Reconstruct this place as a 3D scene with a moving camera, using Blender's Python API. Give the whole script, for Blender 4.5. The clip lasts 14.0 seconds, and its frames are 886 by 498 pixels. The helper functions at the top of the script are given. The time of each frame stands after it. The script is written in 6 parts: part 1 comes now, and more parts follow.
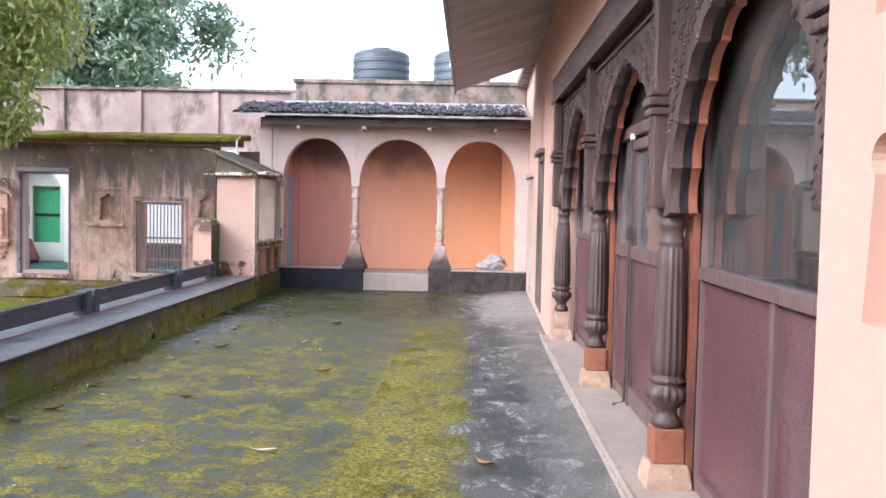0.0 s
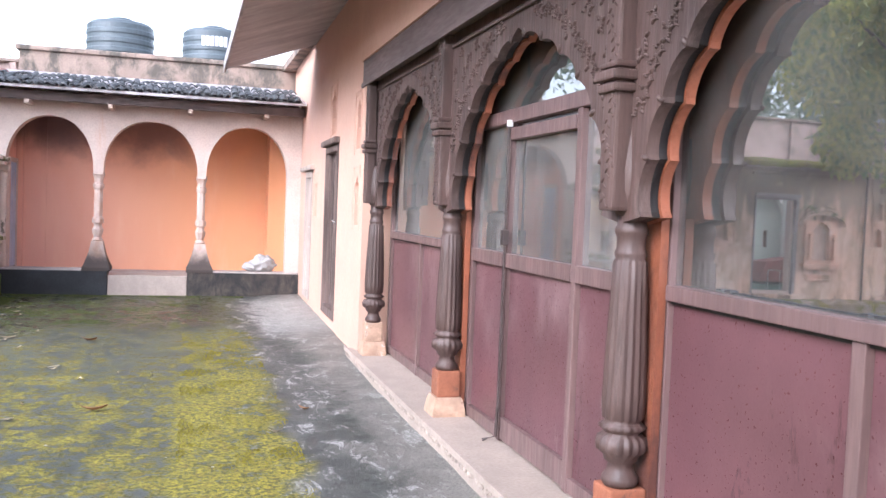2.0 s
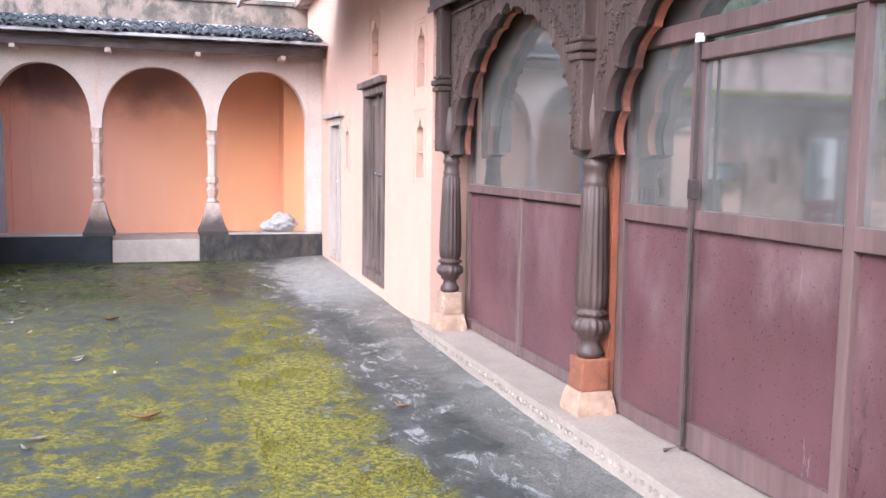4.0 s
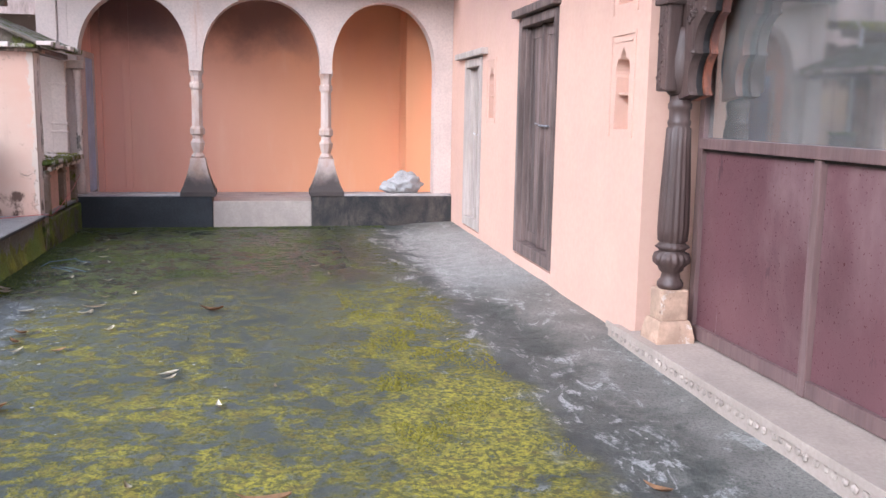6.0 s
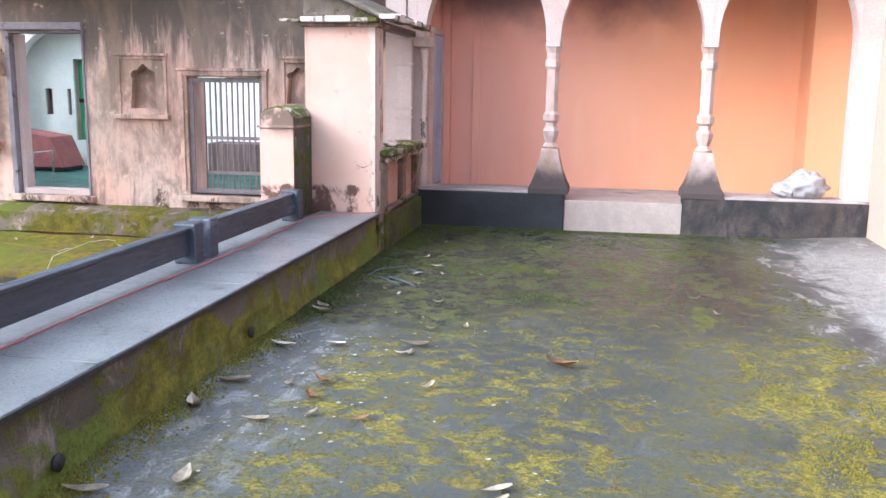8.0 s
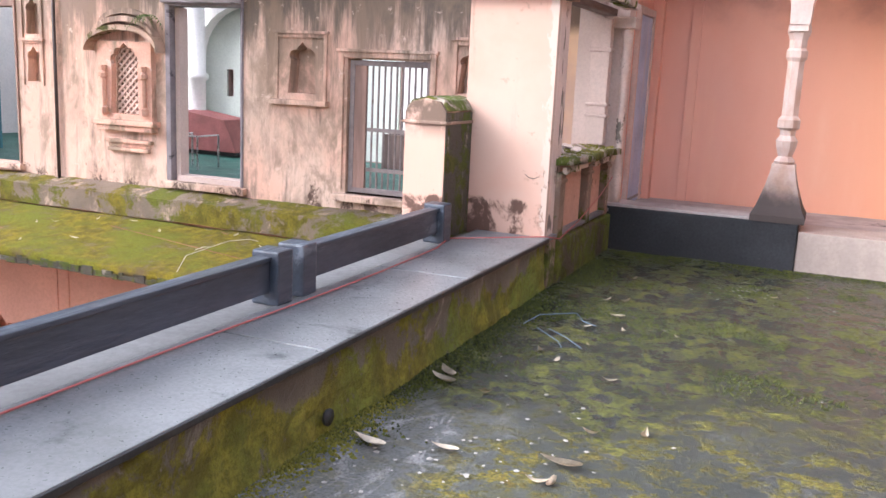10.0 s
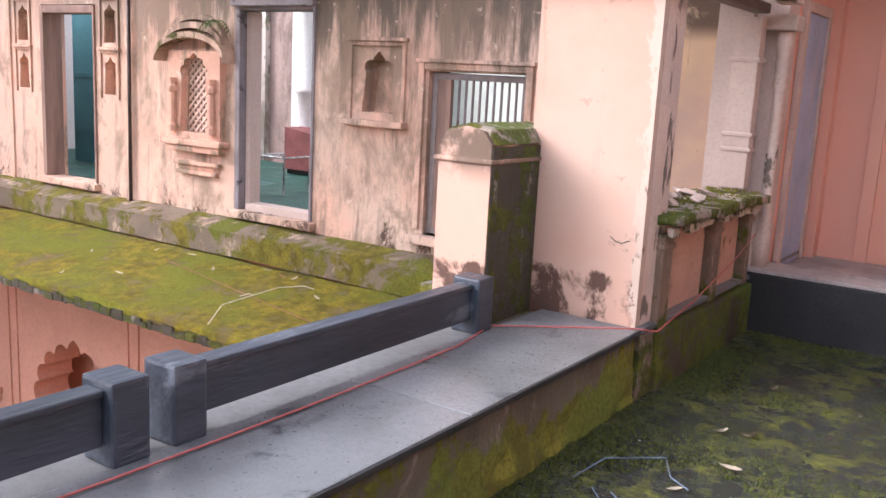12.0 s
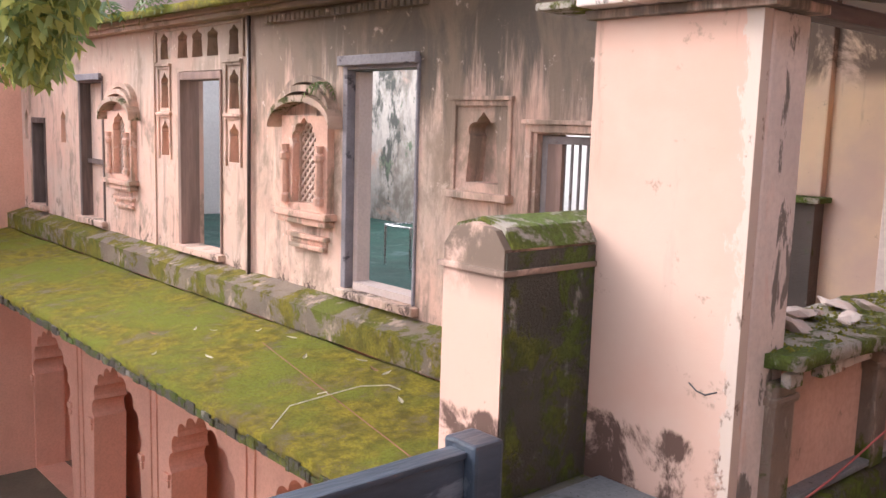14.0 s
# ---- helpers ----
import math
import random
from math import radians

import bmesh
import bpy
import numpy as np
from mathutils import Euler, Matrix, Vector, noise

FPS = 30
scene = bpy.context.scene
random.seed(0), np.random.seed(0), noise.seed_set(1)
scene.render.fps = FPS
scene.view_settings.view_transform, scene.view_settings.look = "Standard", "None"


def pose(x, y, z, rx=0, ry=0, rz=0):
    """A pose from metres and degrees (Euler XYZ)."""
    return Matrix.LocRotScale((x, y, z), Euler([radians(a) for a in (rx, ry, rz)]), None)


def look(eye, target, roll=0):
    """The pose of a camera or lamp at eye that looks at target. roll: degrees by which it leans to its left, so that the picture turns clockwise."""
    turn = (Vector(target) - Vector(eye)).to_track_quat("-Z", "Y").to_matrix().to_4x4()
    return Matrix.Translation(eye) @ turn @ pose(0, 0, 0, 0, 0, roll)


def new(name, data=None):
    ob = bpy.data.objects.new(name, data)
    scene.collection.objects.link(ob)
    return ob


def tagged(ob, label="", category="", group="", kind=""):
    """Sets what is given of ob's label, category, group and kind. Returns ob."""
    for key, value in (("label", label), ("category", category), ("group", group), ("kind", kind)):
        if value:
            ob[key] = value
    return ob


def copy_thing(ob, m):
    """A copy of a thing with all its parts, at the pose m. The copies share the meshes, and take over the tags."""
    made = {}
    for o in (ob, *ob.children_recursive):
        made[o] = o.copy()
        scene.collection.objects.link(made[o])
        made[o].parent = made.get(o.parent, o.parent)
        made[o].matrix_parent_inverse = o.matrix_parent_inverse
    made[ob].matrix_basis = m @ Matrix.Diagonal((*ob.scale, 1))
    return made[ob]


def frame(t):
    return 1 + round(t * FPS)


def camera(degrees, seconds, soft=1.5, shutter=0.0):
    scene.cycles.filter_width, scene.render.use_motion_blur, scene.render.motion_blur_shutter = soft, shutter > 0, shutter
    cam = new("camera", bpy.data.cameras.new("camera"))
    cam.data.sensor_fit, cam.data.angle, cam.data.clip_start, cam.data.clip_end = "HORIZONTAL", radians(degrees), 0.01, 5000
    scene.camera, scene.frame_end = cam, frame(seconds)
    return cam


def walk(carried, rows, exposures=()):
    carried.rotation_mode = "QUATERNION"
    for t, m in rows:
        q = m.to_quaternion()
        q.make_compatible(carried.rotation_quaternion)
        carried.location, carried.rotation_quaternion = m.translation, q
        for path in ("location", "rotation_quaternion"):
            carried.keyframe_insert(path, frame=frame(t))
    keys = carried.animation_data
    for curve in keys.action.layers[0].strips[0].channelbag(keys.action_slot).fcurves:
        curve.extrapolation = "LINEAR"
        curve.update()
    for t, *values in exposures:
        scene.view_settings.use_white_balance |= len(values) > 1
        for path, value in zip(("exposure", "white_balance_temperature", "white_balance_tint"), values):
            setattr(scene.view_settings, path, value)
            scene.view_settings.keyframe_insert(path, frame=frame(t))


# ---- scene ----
cam = camera(52.8, 14.0)
PATH = [
    (0, (0.025, -0.005, 1.516), (-0.03, 1.992, 1.417), 1.2),
    (0.5, (-0.063, 0.333, 1.513), (0.011, 2.33, 1.424), 1.8),
    (1, (-0.263, 0.65, 1.521), (0.147, 2.605, 1.427), 1.6),
    (1.5, (-0.432, 1.013, 1.524), (0.084, 2.943, 1.432), 1.6),
    (2, (-0.646, 1.293, 1.502), (-0.096, 3.214, 1.411), 2.3),
    (2.5, (-0.856, 1.574, 1.485), (-0.216, 3.466, 1.393), 2.3),
    (3, (-0.929, 1.943, 1.475), (-0.275, 3.829, 1.346), 2.0),
    (3.2, (-0.966, 2.079, 1.473), (-0.326, 3.969, 1.339), 1.9),
    (5.3, (-1.257, 4.066, 1.399), (-0.689, 5.957, 1.082), 0.2),
    (5.5, (-1.242, 4.259, 1.377), (-0.659, 6.145, 1.061), 0.1),
    (6, (-1.242, 4.794, 1.394), (-0.844, 6.73, 1.088), 1.0),
    (6.5, (-1.274, 5.279, 1.385), (-1.011, 7.233, 1.05), 1.1),
    (7, (-1.267, 5.767, 1.369), (-1.299, 7.736, 1.021), 0.5),
    (7.5, (-1.343, 6.159, 1.369), (-1.597, 8.111, 1.015), 0.8),
    (8, (-1.412, 6.586, 1.39), (-1.76, 8.523, 1.034), 0.8),
    (8.5, (-1.427, 7.098, 1.353), (-2.021, 8.974, 0.994), 0.9),
    (8.7, (-1.445, 7.242, 1.343), (-2.085, 9.1, 0.975), 1.2),
    (10.8, (-1.694, 9.01, 1.383), (-2.637, 10.732, 1.001), 2.0),
    (11, (-1.699, 9.221, 1.378), (-2.736, 10.888, 0.997), 1.0),
    (11.5, (-1.744, 9.654, 1.378), (-2.959, 11.197, 1.001), 1.0),
    (12, (-1.801, 10.065, 1.414), (-2.913, 11.685, 1.04), 3.0),
    (12.5, (-1.779, 10.536, 1.423), (-2.85, 12.187, 1.067), 2.1),
    (13, (-1.836, 10.951, 1.435), (-2.883, 12.62, 1.091), 1.5),
    (13.5, (-1.946, 11.326, 1.504), (-3.135, 12.908, 1.215), 2.0),
    (14, (-1.953, 11.468, 1.52), (-3.439, 12.777, 1.241), 1.7),
]
EXPOSURES = [(0, 2.02, 5650, 11), (1, 1.85, 5750, 14), (1.5, 2.1, 5700, 14), (2, 2.36, 5650, 13), (2.5, 2.5, 5600, 12), (3, 2.45, 5550, 12), (5.5, 2.0, 5450, 11), (6.5, 1.95, 5450, 11), (7, 2.17, 5550, 12),
             (7.5, 2.35, 5450, 11), (8.5, 2.6, 5500, 11), (11, 2.46, 6120, 18), (12, 2.36, 6120, 18), (12.5, 2.22, 6180, 18), (13, 2.3, 6150, 16), (14, 2.28, 6150, 15)]
walk(cam, [(t, look(eye, target, roll)) for t, eye, target, roll in PATH], EXPOSURES)

# ---- sky, sun, exposure ----
world = bpy.data.worlds.new("sky")
scene.world = world
world.use_nodes = True
wn, wl = world.node_tree.nodes, world.node_tree.links
sky = wn.new("ShaderNodeTexSky")
sky.sky_type, sky.sun_disc = "NISHITA", False
sky.sun_elevation, sky.sun_rotation = radians(31), radians(233)
sky.air_density, sky.dust_density, sky.ozone_density = 1.0, 2.0, 1.0
haze = wn.new("ShaderNodeHueSaturation")
haze.inputs["Saturation"].default_value = 0.30
wl.new(sky.outputs[0], haze.inputs["Color"])
wl.new(haze.outputs[0], wn["Background"].inputs["Color"])
wn["Background"].inputs["Strength"].default_value = 0.15
sun = new("sun", bpy.data.lights.new("sun", "SUN"))
sun.data.energy, sun.data.angle, sun.data.color = 0.58, radians(30), (1.0, 0.975, 0.945)
sun.matrix_world = look((-21, -16, 15.8), (0, 0, 0))


# ---- materials ----
def material(name, rough=0.8, metal=0.0):
    m = bpy.data.materials.new(name)
    m.use_nodes = True
    b = m.node_tree.nodes["Principled BSDF"]
    b.inputs["Roughness"].default_value, b.inputs["Metallic"].default_value = rough, metal
    return m, m.node_tree.nodes, m.node_tree.links, b


def place_node(n, l, scale=(1, 1, 1)):
    """World position, stretched."""
    g, v = n.new("ShaderNodeNewGeometry"), n.new("ShaderNodeVectorMath")
    v.operation = "MULTIPLY"
    v.inputs[1].default_value = scale
    l.new(g.outputs["Position"], v.inputs[0])
    return v.outputs[0]


def noise_node(n, l, scale, detail=5.0, stretch=(1, 1, 1), rough=0.6, warp=0.0):
    t = n.new("ShaderNodeTexNoise")
    t.inputs["Scale"].default_value, t.inputs["Detail"].default_value = scale, detail
    t.inputs["Roughness"].default_value, t.inputs["Distortion"].default_value = rough, warp
    l.new(place_node(n, l, stretch), t.inputs["Vector"])
    return t.outputs["Fac"]


def ramp(n, l, value, lo, hi, a=0.0, b=1.0):
    r = n.new("ShaderNodeMapRange")
    r.interpolation_type = "SMOOTHSTEP"
    for k, x in enumerate((lo, hi, a, b)):
        r.inputs[k + 1].default_value = x
    l.new(value, r.inputs[0])
    return r.outputs[0]


def math_node(n, l, op, a, b):
    m = n.new("ShaderNodeMath")
    m.operation = op
    for k, x in enumerate((a, b)):
        if isinstance(x, (int, float)):
            m.inputs[k].default_value = x
        else:
            l.new(x, m.inputs[k])
    return m.outputs[0]


def mix(n, l, fac, a, b):
    m = n.new("ShaderNodeMix")
    m.data_type = "RGBA"
    if isinstance(fac, (int, float)):
        m.inputs[0].default_value = fac
    else:
        l.new(fac, m.inputs[0])
    for k, x in ((6, a), (7, b)):
        if isinstance(x, tuple):
            m.inputs[k].default_value = (*x, 1)
        else:
            l.new(x, m.inputs[k])
    return m.outputs[2]


def bump(n, l, b, height, strength=0.3, distance=0.02):
    k = n.new("ShaderNodeBump")
    k.inputs["Strength"].default_value, k.inputs["Distance"].default_value = strength, distance
    l.new(height, k.inputs["Height"])
    l.new(k.outputs[0], b.inputs["Normal"])


def axis(n, l, k):
    g, s = n.new("ShaderNodeNewGeometry"), n.new("ShaderNodeSeparateXYZ")
    l.new(g.outputs["Position"], s.inputs[0])
    return s.outputs[k]


def surface(name, c, vary=0.18, scale=3.0, grain=60.0, rough=0.8, metal=0.0, relief=0.25, depth=0.01, stains=(), stretch=(1, 1, 1), speck=0.35):
    """A plain material: a base colour that varies at two scales, with stains of (colour, scale, low, high, stretch)."""
    m, n, l, b = material(name, rough, metal)
    dark, light = tuple(x * (1 - vary) for x in c), tuple(min(1, x * (1 + vary)) for x in c)
    col = mix(n, l, ramp(n, l, noise_node(n, l, scale, stretch=stretch), 0.3, 0.7), dark, light)
    fine = noise_node(n, l, grain, 3.0, stretch)
    col = mix(n, l, ramp(n, l, fine, 0.35, 0.75, 0.0, speck), col, tuple(x * 0.7 for x in c))
    for sc, ss, lo, hi, st in stains:
        col = mix(n, l, ramp(n, l, noise_node(n, l, ss, 6.0, st, 0.68, 0.3), lo, hi), col, sc)
    l.new(col, b.inputs["Base Color"])
    l.new(ramp(n, l, fine, 0.2, 0.8, max(0.02, rough - 0.12), min(1, rough + 0.1)), b.inputs["Roughness"])
    bump(n, l, b, fine, relief, depth)
    return m


STREAK = (1, 1, 0.16)
PEACH = (0.565, 0.350, 0.268)
plaster_pink = surface("fresh_pink_plaster", PEACH, 0.05, 1.0, 22, 0.85, relief=0.02, depth=0.005, speck=0.08,
                       stains=(((0.56, 0.34, 0.28), 0.7, 0.5, 0.8, (1, 1, 1)), ((0.45, 0.33, 0.27), 2.2, 0.72, 0.95, (1, 1, 0.5))))


def sooty_orange():
    """Orange limewash, pinker to the west, with an old smudge of soot high in the first bay."""
    m, n, l, b = material("orange_plaster", 0.85)
    col = mix(n, l, ramp(n, l, axis(n, l, 0), -3.2, 0.2), (0.74, 0.385, 0.295), (0.78, 0.36, 0.180))
    col = mix(n, l, ramp(n, l, noise_node(n, l, 0.9, 5, (1, 1, 0.4)), 0.45, 0.75, 0, 0.5), col, (0.70, 0.31, 0.20))
    col = mix(n, l, ramp(n, l, noise_node(n, l, 2.5, 6, (1, 1, 0.2)), 0.55, 0.75, 0, 0.35), col, (0.80, 0.47, 0.32))
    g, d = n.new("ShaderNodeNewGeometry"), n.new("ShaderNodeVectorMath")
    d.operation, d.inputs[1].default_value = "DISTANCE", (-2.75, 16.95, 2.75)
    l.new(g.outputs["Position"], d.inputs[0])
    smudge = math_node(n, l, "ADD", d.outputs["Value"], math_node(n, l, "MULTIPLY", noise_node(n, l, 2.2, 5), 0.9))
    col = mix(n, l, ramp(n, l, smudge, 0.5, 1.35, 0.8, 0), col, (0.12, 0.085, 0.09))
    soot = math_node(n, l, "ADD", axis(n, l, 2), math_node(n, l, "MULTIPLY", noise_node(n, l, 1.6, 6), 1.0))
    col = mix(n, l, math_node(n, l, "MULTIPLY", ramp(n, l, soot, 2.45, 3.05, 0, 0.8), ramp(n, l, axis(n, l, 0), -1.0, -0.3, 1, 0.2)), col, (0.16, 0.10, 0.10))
    l.new(col, b.inputs["Base Color"])
    bump(n, l, b, noise_node(n, l, 30, 5), 0.12, 0.006)
    return m


plaster_orange = sooty_orange()
plaster_white = surface("limewashed_pink_plaster", (0.55, 0.43, 0.375), 0.1, 2.0, 40, 0.85, relief=0.15, depth=0.006,
                        stains=(((0.5, 0.3, 0.22), 1.6, 0.55, 0.75, STREAK), ((0.22, 0.18, 0.16), 3.0, 0.66, 0.85, STREAK)))
reveal_orange = surface("orange_painted_wood", (0.27, 0.085, 0.042), 0.2, 4, 50, 0.55, stains=(((0.09, 0.035, 0.026), 3.0, 0.48, 0.66, (1, 1, 0.4)),))


def facade_plaster(name, top, foot):
    """Old pink plaster, with grey-brown streaks of rain that hang down from the cornice and black damp at the foot."""
    m, n, l, b = material(name, 0.9)
    col = mix(n, l, ramp(n, l, noise_node(n, l, 1.1), 0.35, 0.7), (0.70, 0.43, 0.325), (0.66, 0.49, 0.39))
    col = mix(n, l, ramp(n, l, noise_node(n, l, 3.0, 8, (1, 1, 0.5), 0.7, 0.4), 0.50, 0.64), col, (0.36, 0.25, 0.185))
    z = axis(n, l, 2)
    streaks = noise_node(n, l, 5.0, 6, (1.2, 1.2, 0.14), 0.7)
    high = ramp(n, l, z, top[0], top[1])
    wash = ramp(n, l, math_node(n, l, "ADD", streaks, math_node(n, l, "MULTIPLY", high, 0.34)), 0.50, 0.72)
    wide = ramp(n, l, noise_node(n, l, 0.45, 3, (1, 1, 0.6)), 0.42, 0.58)
    col = mix(n, l, math_node(n, l, "MULTIPLY", wash, ramp(n, l, axis(n, l, 0), -12.5, -7.0, 0.3, 1.0)), col, (0.145, 0.112, 0.088))
    col = mix(n, l, math_node(n, l, "MULTIPLY", ramp(n, l, streaks, 0.55, 0.72, 0, 0.75), wide), col, (0.22, 0.155, 0.11))
    grime = math_node(n, l, "MULTIPLY", ramp(n, l, noise_node(n, l, 1.7, 8, (1, 1, 0.55), 0.72, 0.5), 0.40, 0.60, 0, 0.8), ramp(n, l, axis(n, l, 0), -11.0, -7.0, 0.15, 1.0))
    col = mix(n, l, grime, col, (0.27, 0.19, 0.135))
    blot = noise_node(n, l, 4.5, 8, (1, 1, 0.7), 0.75, 0.5)
    low = ramp(n, l, z, foot[0], foot[1], 0.13, 0.0)
    col = mix(n, l, ramp(n, l, math_node(n, l, "ADD", blot, low), 0.64, 0.74), col, (0.09, 0.055, 0.04))
    col = mix(n, l, ramp(n, l, noise_node(n, l, 7, 6, (1, 1, 1), 0.7), 0.61, 0.68, 0, 0.7), col, (0.70, 0.52, 0.42))
    l.new(col, b.inputs["Base Color"])
    bump(n, l, b, noise_node(n, l, 22, 8, (1, 1, 1), 0.7), 0.45, 0.015)
    return m


plaster_old = facade_plaster("weathered_facade_plaster", (1.15, 2.5), (0.0, 0.5))
plaster_window = surface("salmon_window_plaster", (0.68, 0.40, 0.30), 0.12, 3, 40, 0.88, relief=0.25, stains=(((0.30, 0.21, 0.15), 3.5, 0.50, 0.64, (1, 1, 0.5)), ((0.70, 0.50, 0.41), 5, 0.6, 0.66, (1, 1, 1))))


def foot_damp(name, c, z0, z1, ceiling=None, peel=None):
    """Peach plaster with black-brown peeling patches along a ragged band above the floor. Between the ceiling heights
    it turns dark brown towards the top.
    """
    m, n, l, b = material(name, 0.9)
    col = mix(n, l, ramp(n, l, noise_node(n, l, 1.3), 0.35, 0.7), c, (0.53, 0.36, 0.28))
    z = axis(n, l, 2)
    ragged = noise_node(n, l, 3.6, 9, (1, 1, 0.8), 0.7, 0.5)
    near = math_node(n, l, "MULTIPLY", ramp(n, l, z, z0, z0 + 0.06), ramp(n, l, z, z1 - 0.12, z1, 1, 0))
    col = mix(n, l, ramp(n, l, math_node(n, l, "MULTIPLY", ragged, near), 0.43, 0.53), col, (0.10, 0.052, 0.036))
    col = mix(n, l, ramp(n, l, noise_node(n, l, 2.2, 6, (1, 1, 0.3), 0.7), 0.6, 0.75, 0, 0.6), col, (0.5, 0.36, 0.27))
    runs = noise_node(n, l, 6.0, 7, (1, 1, 0.15), 0.7, 0.2)
    col = mix(n, l, math_node(n, l, "MULTIPLY", ramp(n, l, runs, 0.56, 0.70, 0, 0.7), ramp(n, l, z, 0.9, 1.8, 0.15, 1)), col, (0.24, 0.17, 0.125))
    col = mix(n, l, ramp(n, l, noise_node(n, l, 9, 8, (1, 1, 1), 0.75), 0.62, 0.68, 0, 0.8), col, (0.30, 0.20, 0.15))
    if peel:
        torn = math_node(n, l, "ADD", axis(n, l, 0), math_node(n, l, "MULTIPLY", math_node(n, l, "SUBTRACT", noise_node(n, l, 7, 9, (1, 1, 0.45), 0.75, 0.3), 0.5), 0.32))
        lime = mix(n, l, ramp(n, l, noise_node(n, l, 11, 7, (1, 1, 0.6), 0.72), 0.56, 0.62), (0.50, 0.385, 0.315), (0.22, 0.15, 0.115))
        col = mix(n, l, ramp(n, l, torn, peel, peel + 0.012), col, lime)
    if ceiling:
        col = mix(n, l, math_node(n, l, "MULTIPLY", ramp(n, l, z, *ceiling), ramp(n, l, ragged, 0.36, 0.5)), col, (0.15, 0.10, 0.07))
    l.new(col, b.inputs["Base Color"])
    bump(n, l, b, ragged, 0.3, 0.012)
    return m


plaster_damp = foot_damp("peach_plaster_with_damp_foot", (0.52, 0.31, 0.232), 0.27, 0.66, None, -3.338)
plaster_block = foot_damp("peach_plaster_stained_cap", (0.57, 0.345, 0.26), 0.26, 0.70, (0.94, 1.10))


def mossy(name, base, moss, scale, lo, hi, relief=0.6, wet=0.75, second=None, lean=0.0):
    """A base with moss on it. lean: how much more of it grows low down."""
    m, n, l, b = material(name, wet)
    col = mix(n, l, ramp(n, l, noise_node(n, l, 2.0), 0.3, 0.7), base, tuple(x * 1.7 for x in base))
    if second:
        col = mix(n, l, ramp(n, l, noise_node(n, l, 3.5, 7, (1, 1, 0.6), 0.7, 0.4), 0.56, 0.64), col, second)
    f = noise_node(n, l, scale, 8, (1, 1, 1), 0.72, 0.3)
    if lean:
        f = math_node(n, l, "ADD", f, ramp(n, l, axis(n, l, 2), 0.0, 0.5, lean, -lean))
    green = mix(n, l, ramp(n, l, noise_node(n, l, scale * 3, 4), 0.35, 0.65), moss, tuple(x * 0.45 for x in moss))
    green = mix(n, l, ramp(n, l, noise_node(n, l, 1.3, 4), 0.4, 0.65), green, (moss[0] * 0.6, moss[1] * 0.85, moss[2]))
    green = mix(n, l, ramp(n, l, noise_node(n, l, 48, 5, (1, 1, 1), 0.75), 0.42, 0.62, 0, 0.6), green, tuple(x * 0.32 for x in moss))
    mask = ramp(n, l, f, lo, hi)
    l.new(mix(n, l, mask, col, green), b.inputs["Base Color"])
    l.new(ramp(n, l, mask, 0, 1, wet - 0.2, 0.98), b.inputs["Roughness"])
    fine = noise_node(n, l, 90, 4, (1, 1, 1), 0.7)
    bump(n, l, b, math_node(n, l, "ADD", math_node(n, l, "MULTIPLY", mask, 0.6), fine), relief, 0.02)
    return m


kerb_face = mossy("mossy_kerb_concrete", (0.092, 0.078, 0.060), (0.255, 0.235, 0.028), 3.0, 0.48, 0.56, second=(0.28, 0.25, 0.22), lean=0.12)
parapet_moss = mossy("moss_grown_parapet_base", (0.055, 0.040, 0.024), (0.17, 0.185, 0.02), 3.6, 0.44, 0.54, 0.9)
roof_moss = mossy("moss_covered_concrete", (0.10, 0.062, 0.018), (0.33, 0.255, 0.012), 3.2, 0.30, 0.50, 1.0)
cap_moss = mossy("mossy_cap_plaster", (0.30, 0.25, 0.20), (0.19, 0.185, 0.02), 5.0, 0.43, 0.52, 0.9, second=(0.55, 0.5, 0.44))
ledge_moss = mossy("mossy_ledge_plaster", (0.15, 0.11, 0.08), (0.25, 0.20, 0.016), 2.4, 0.45, 0.53, 0.8, second=(0.50, 0.35, 0.26))
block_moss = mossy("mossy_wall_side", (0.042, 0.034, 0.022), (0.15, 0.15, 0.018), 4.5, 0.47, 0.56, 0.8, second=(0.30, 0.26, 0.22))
hood_moss = mossy("mossy_hood_plaster", (0.40, 0.27, 0.20), (0.13, 0.12, 0.03), 5.0, 0.50, 0.60, 0.6)
baluster_moss = mossy("mossy_baluster", (0.16, 0.11, 0.08), (0.13, 0.15, 0.02), 5.0, 0.45, 0.55, 0.7, second=(0.5, 0.40, 0.32), lean=0.1)
parapet_pink = surface("dark_peeling_recess", (0.50, 0.29, 0.22), 0.15, 3, 40, 0.9, relief=0.4, stains=(((0.10, 0.06, 0.042), 2.6, 0.56, 0.61, (1, 1, 0.7)), ((0.05, 0.045, 0.025), 5, 0.58, 0.66, (1, 1, 0.5))))


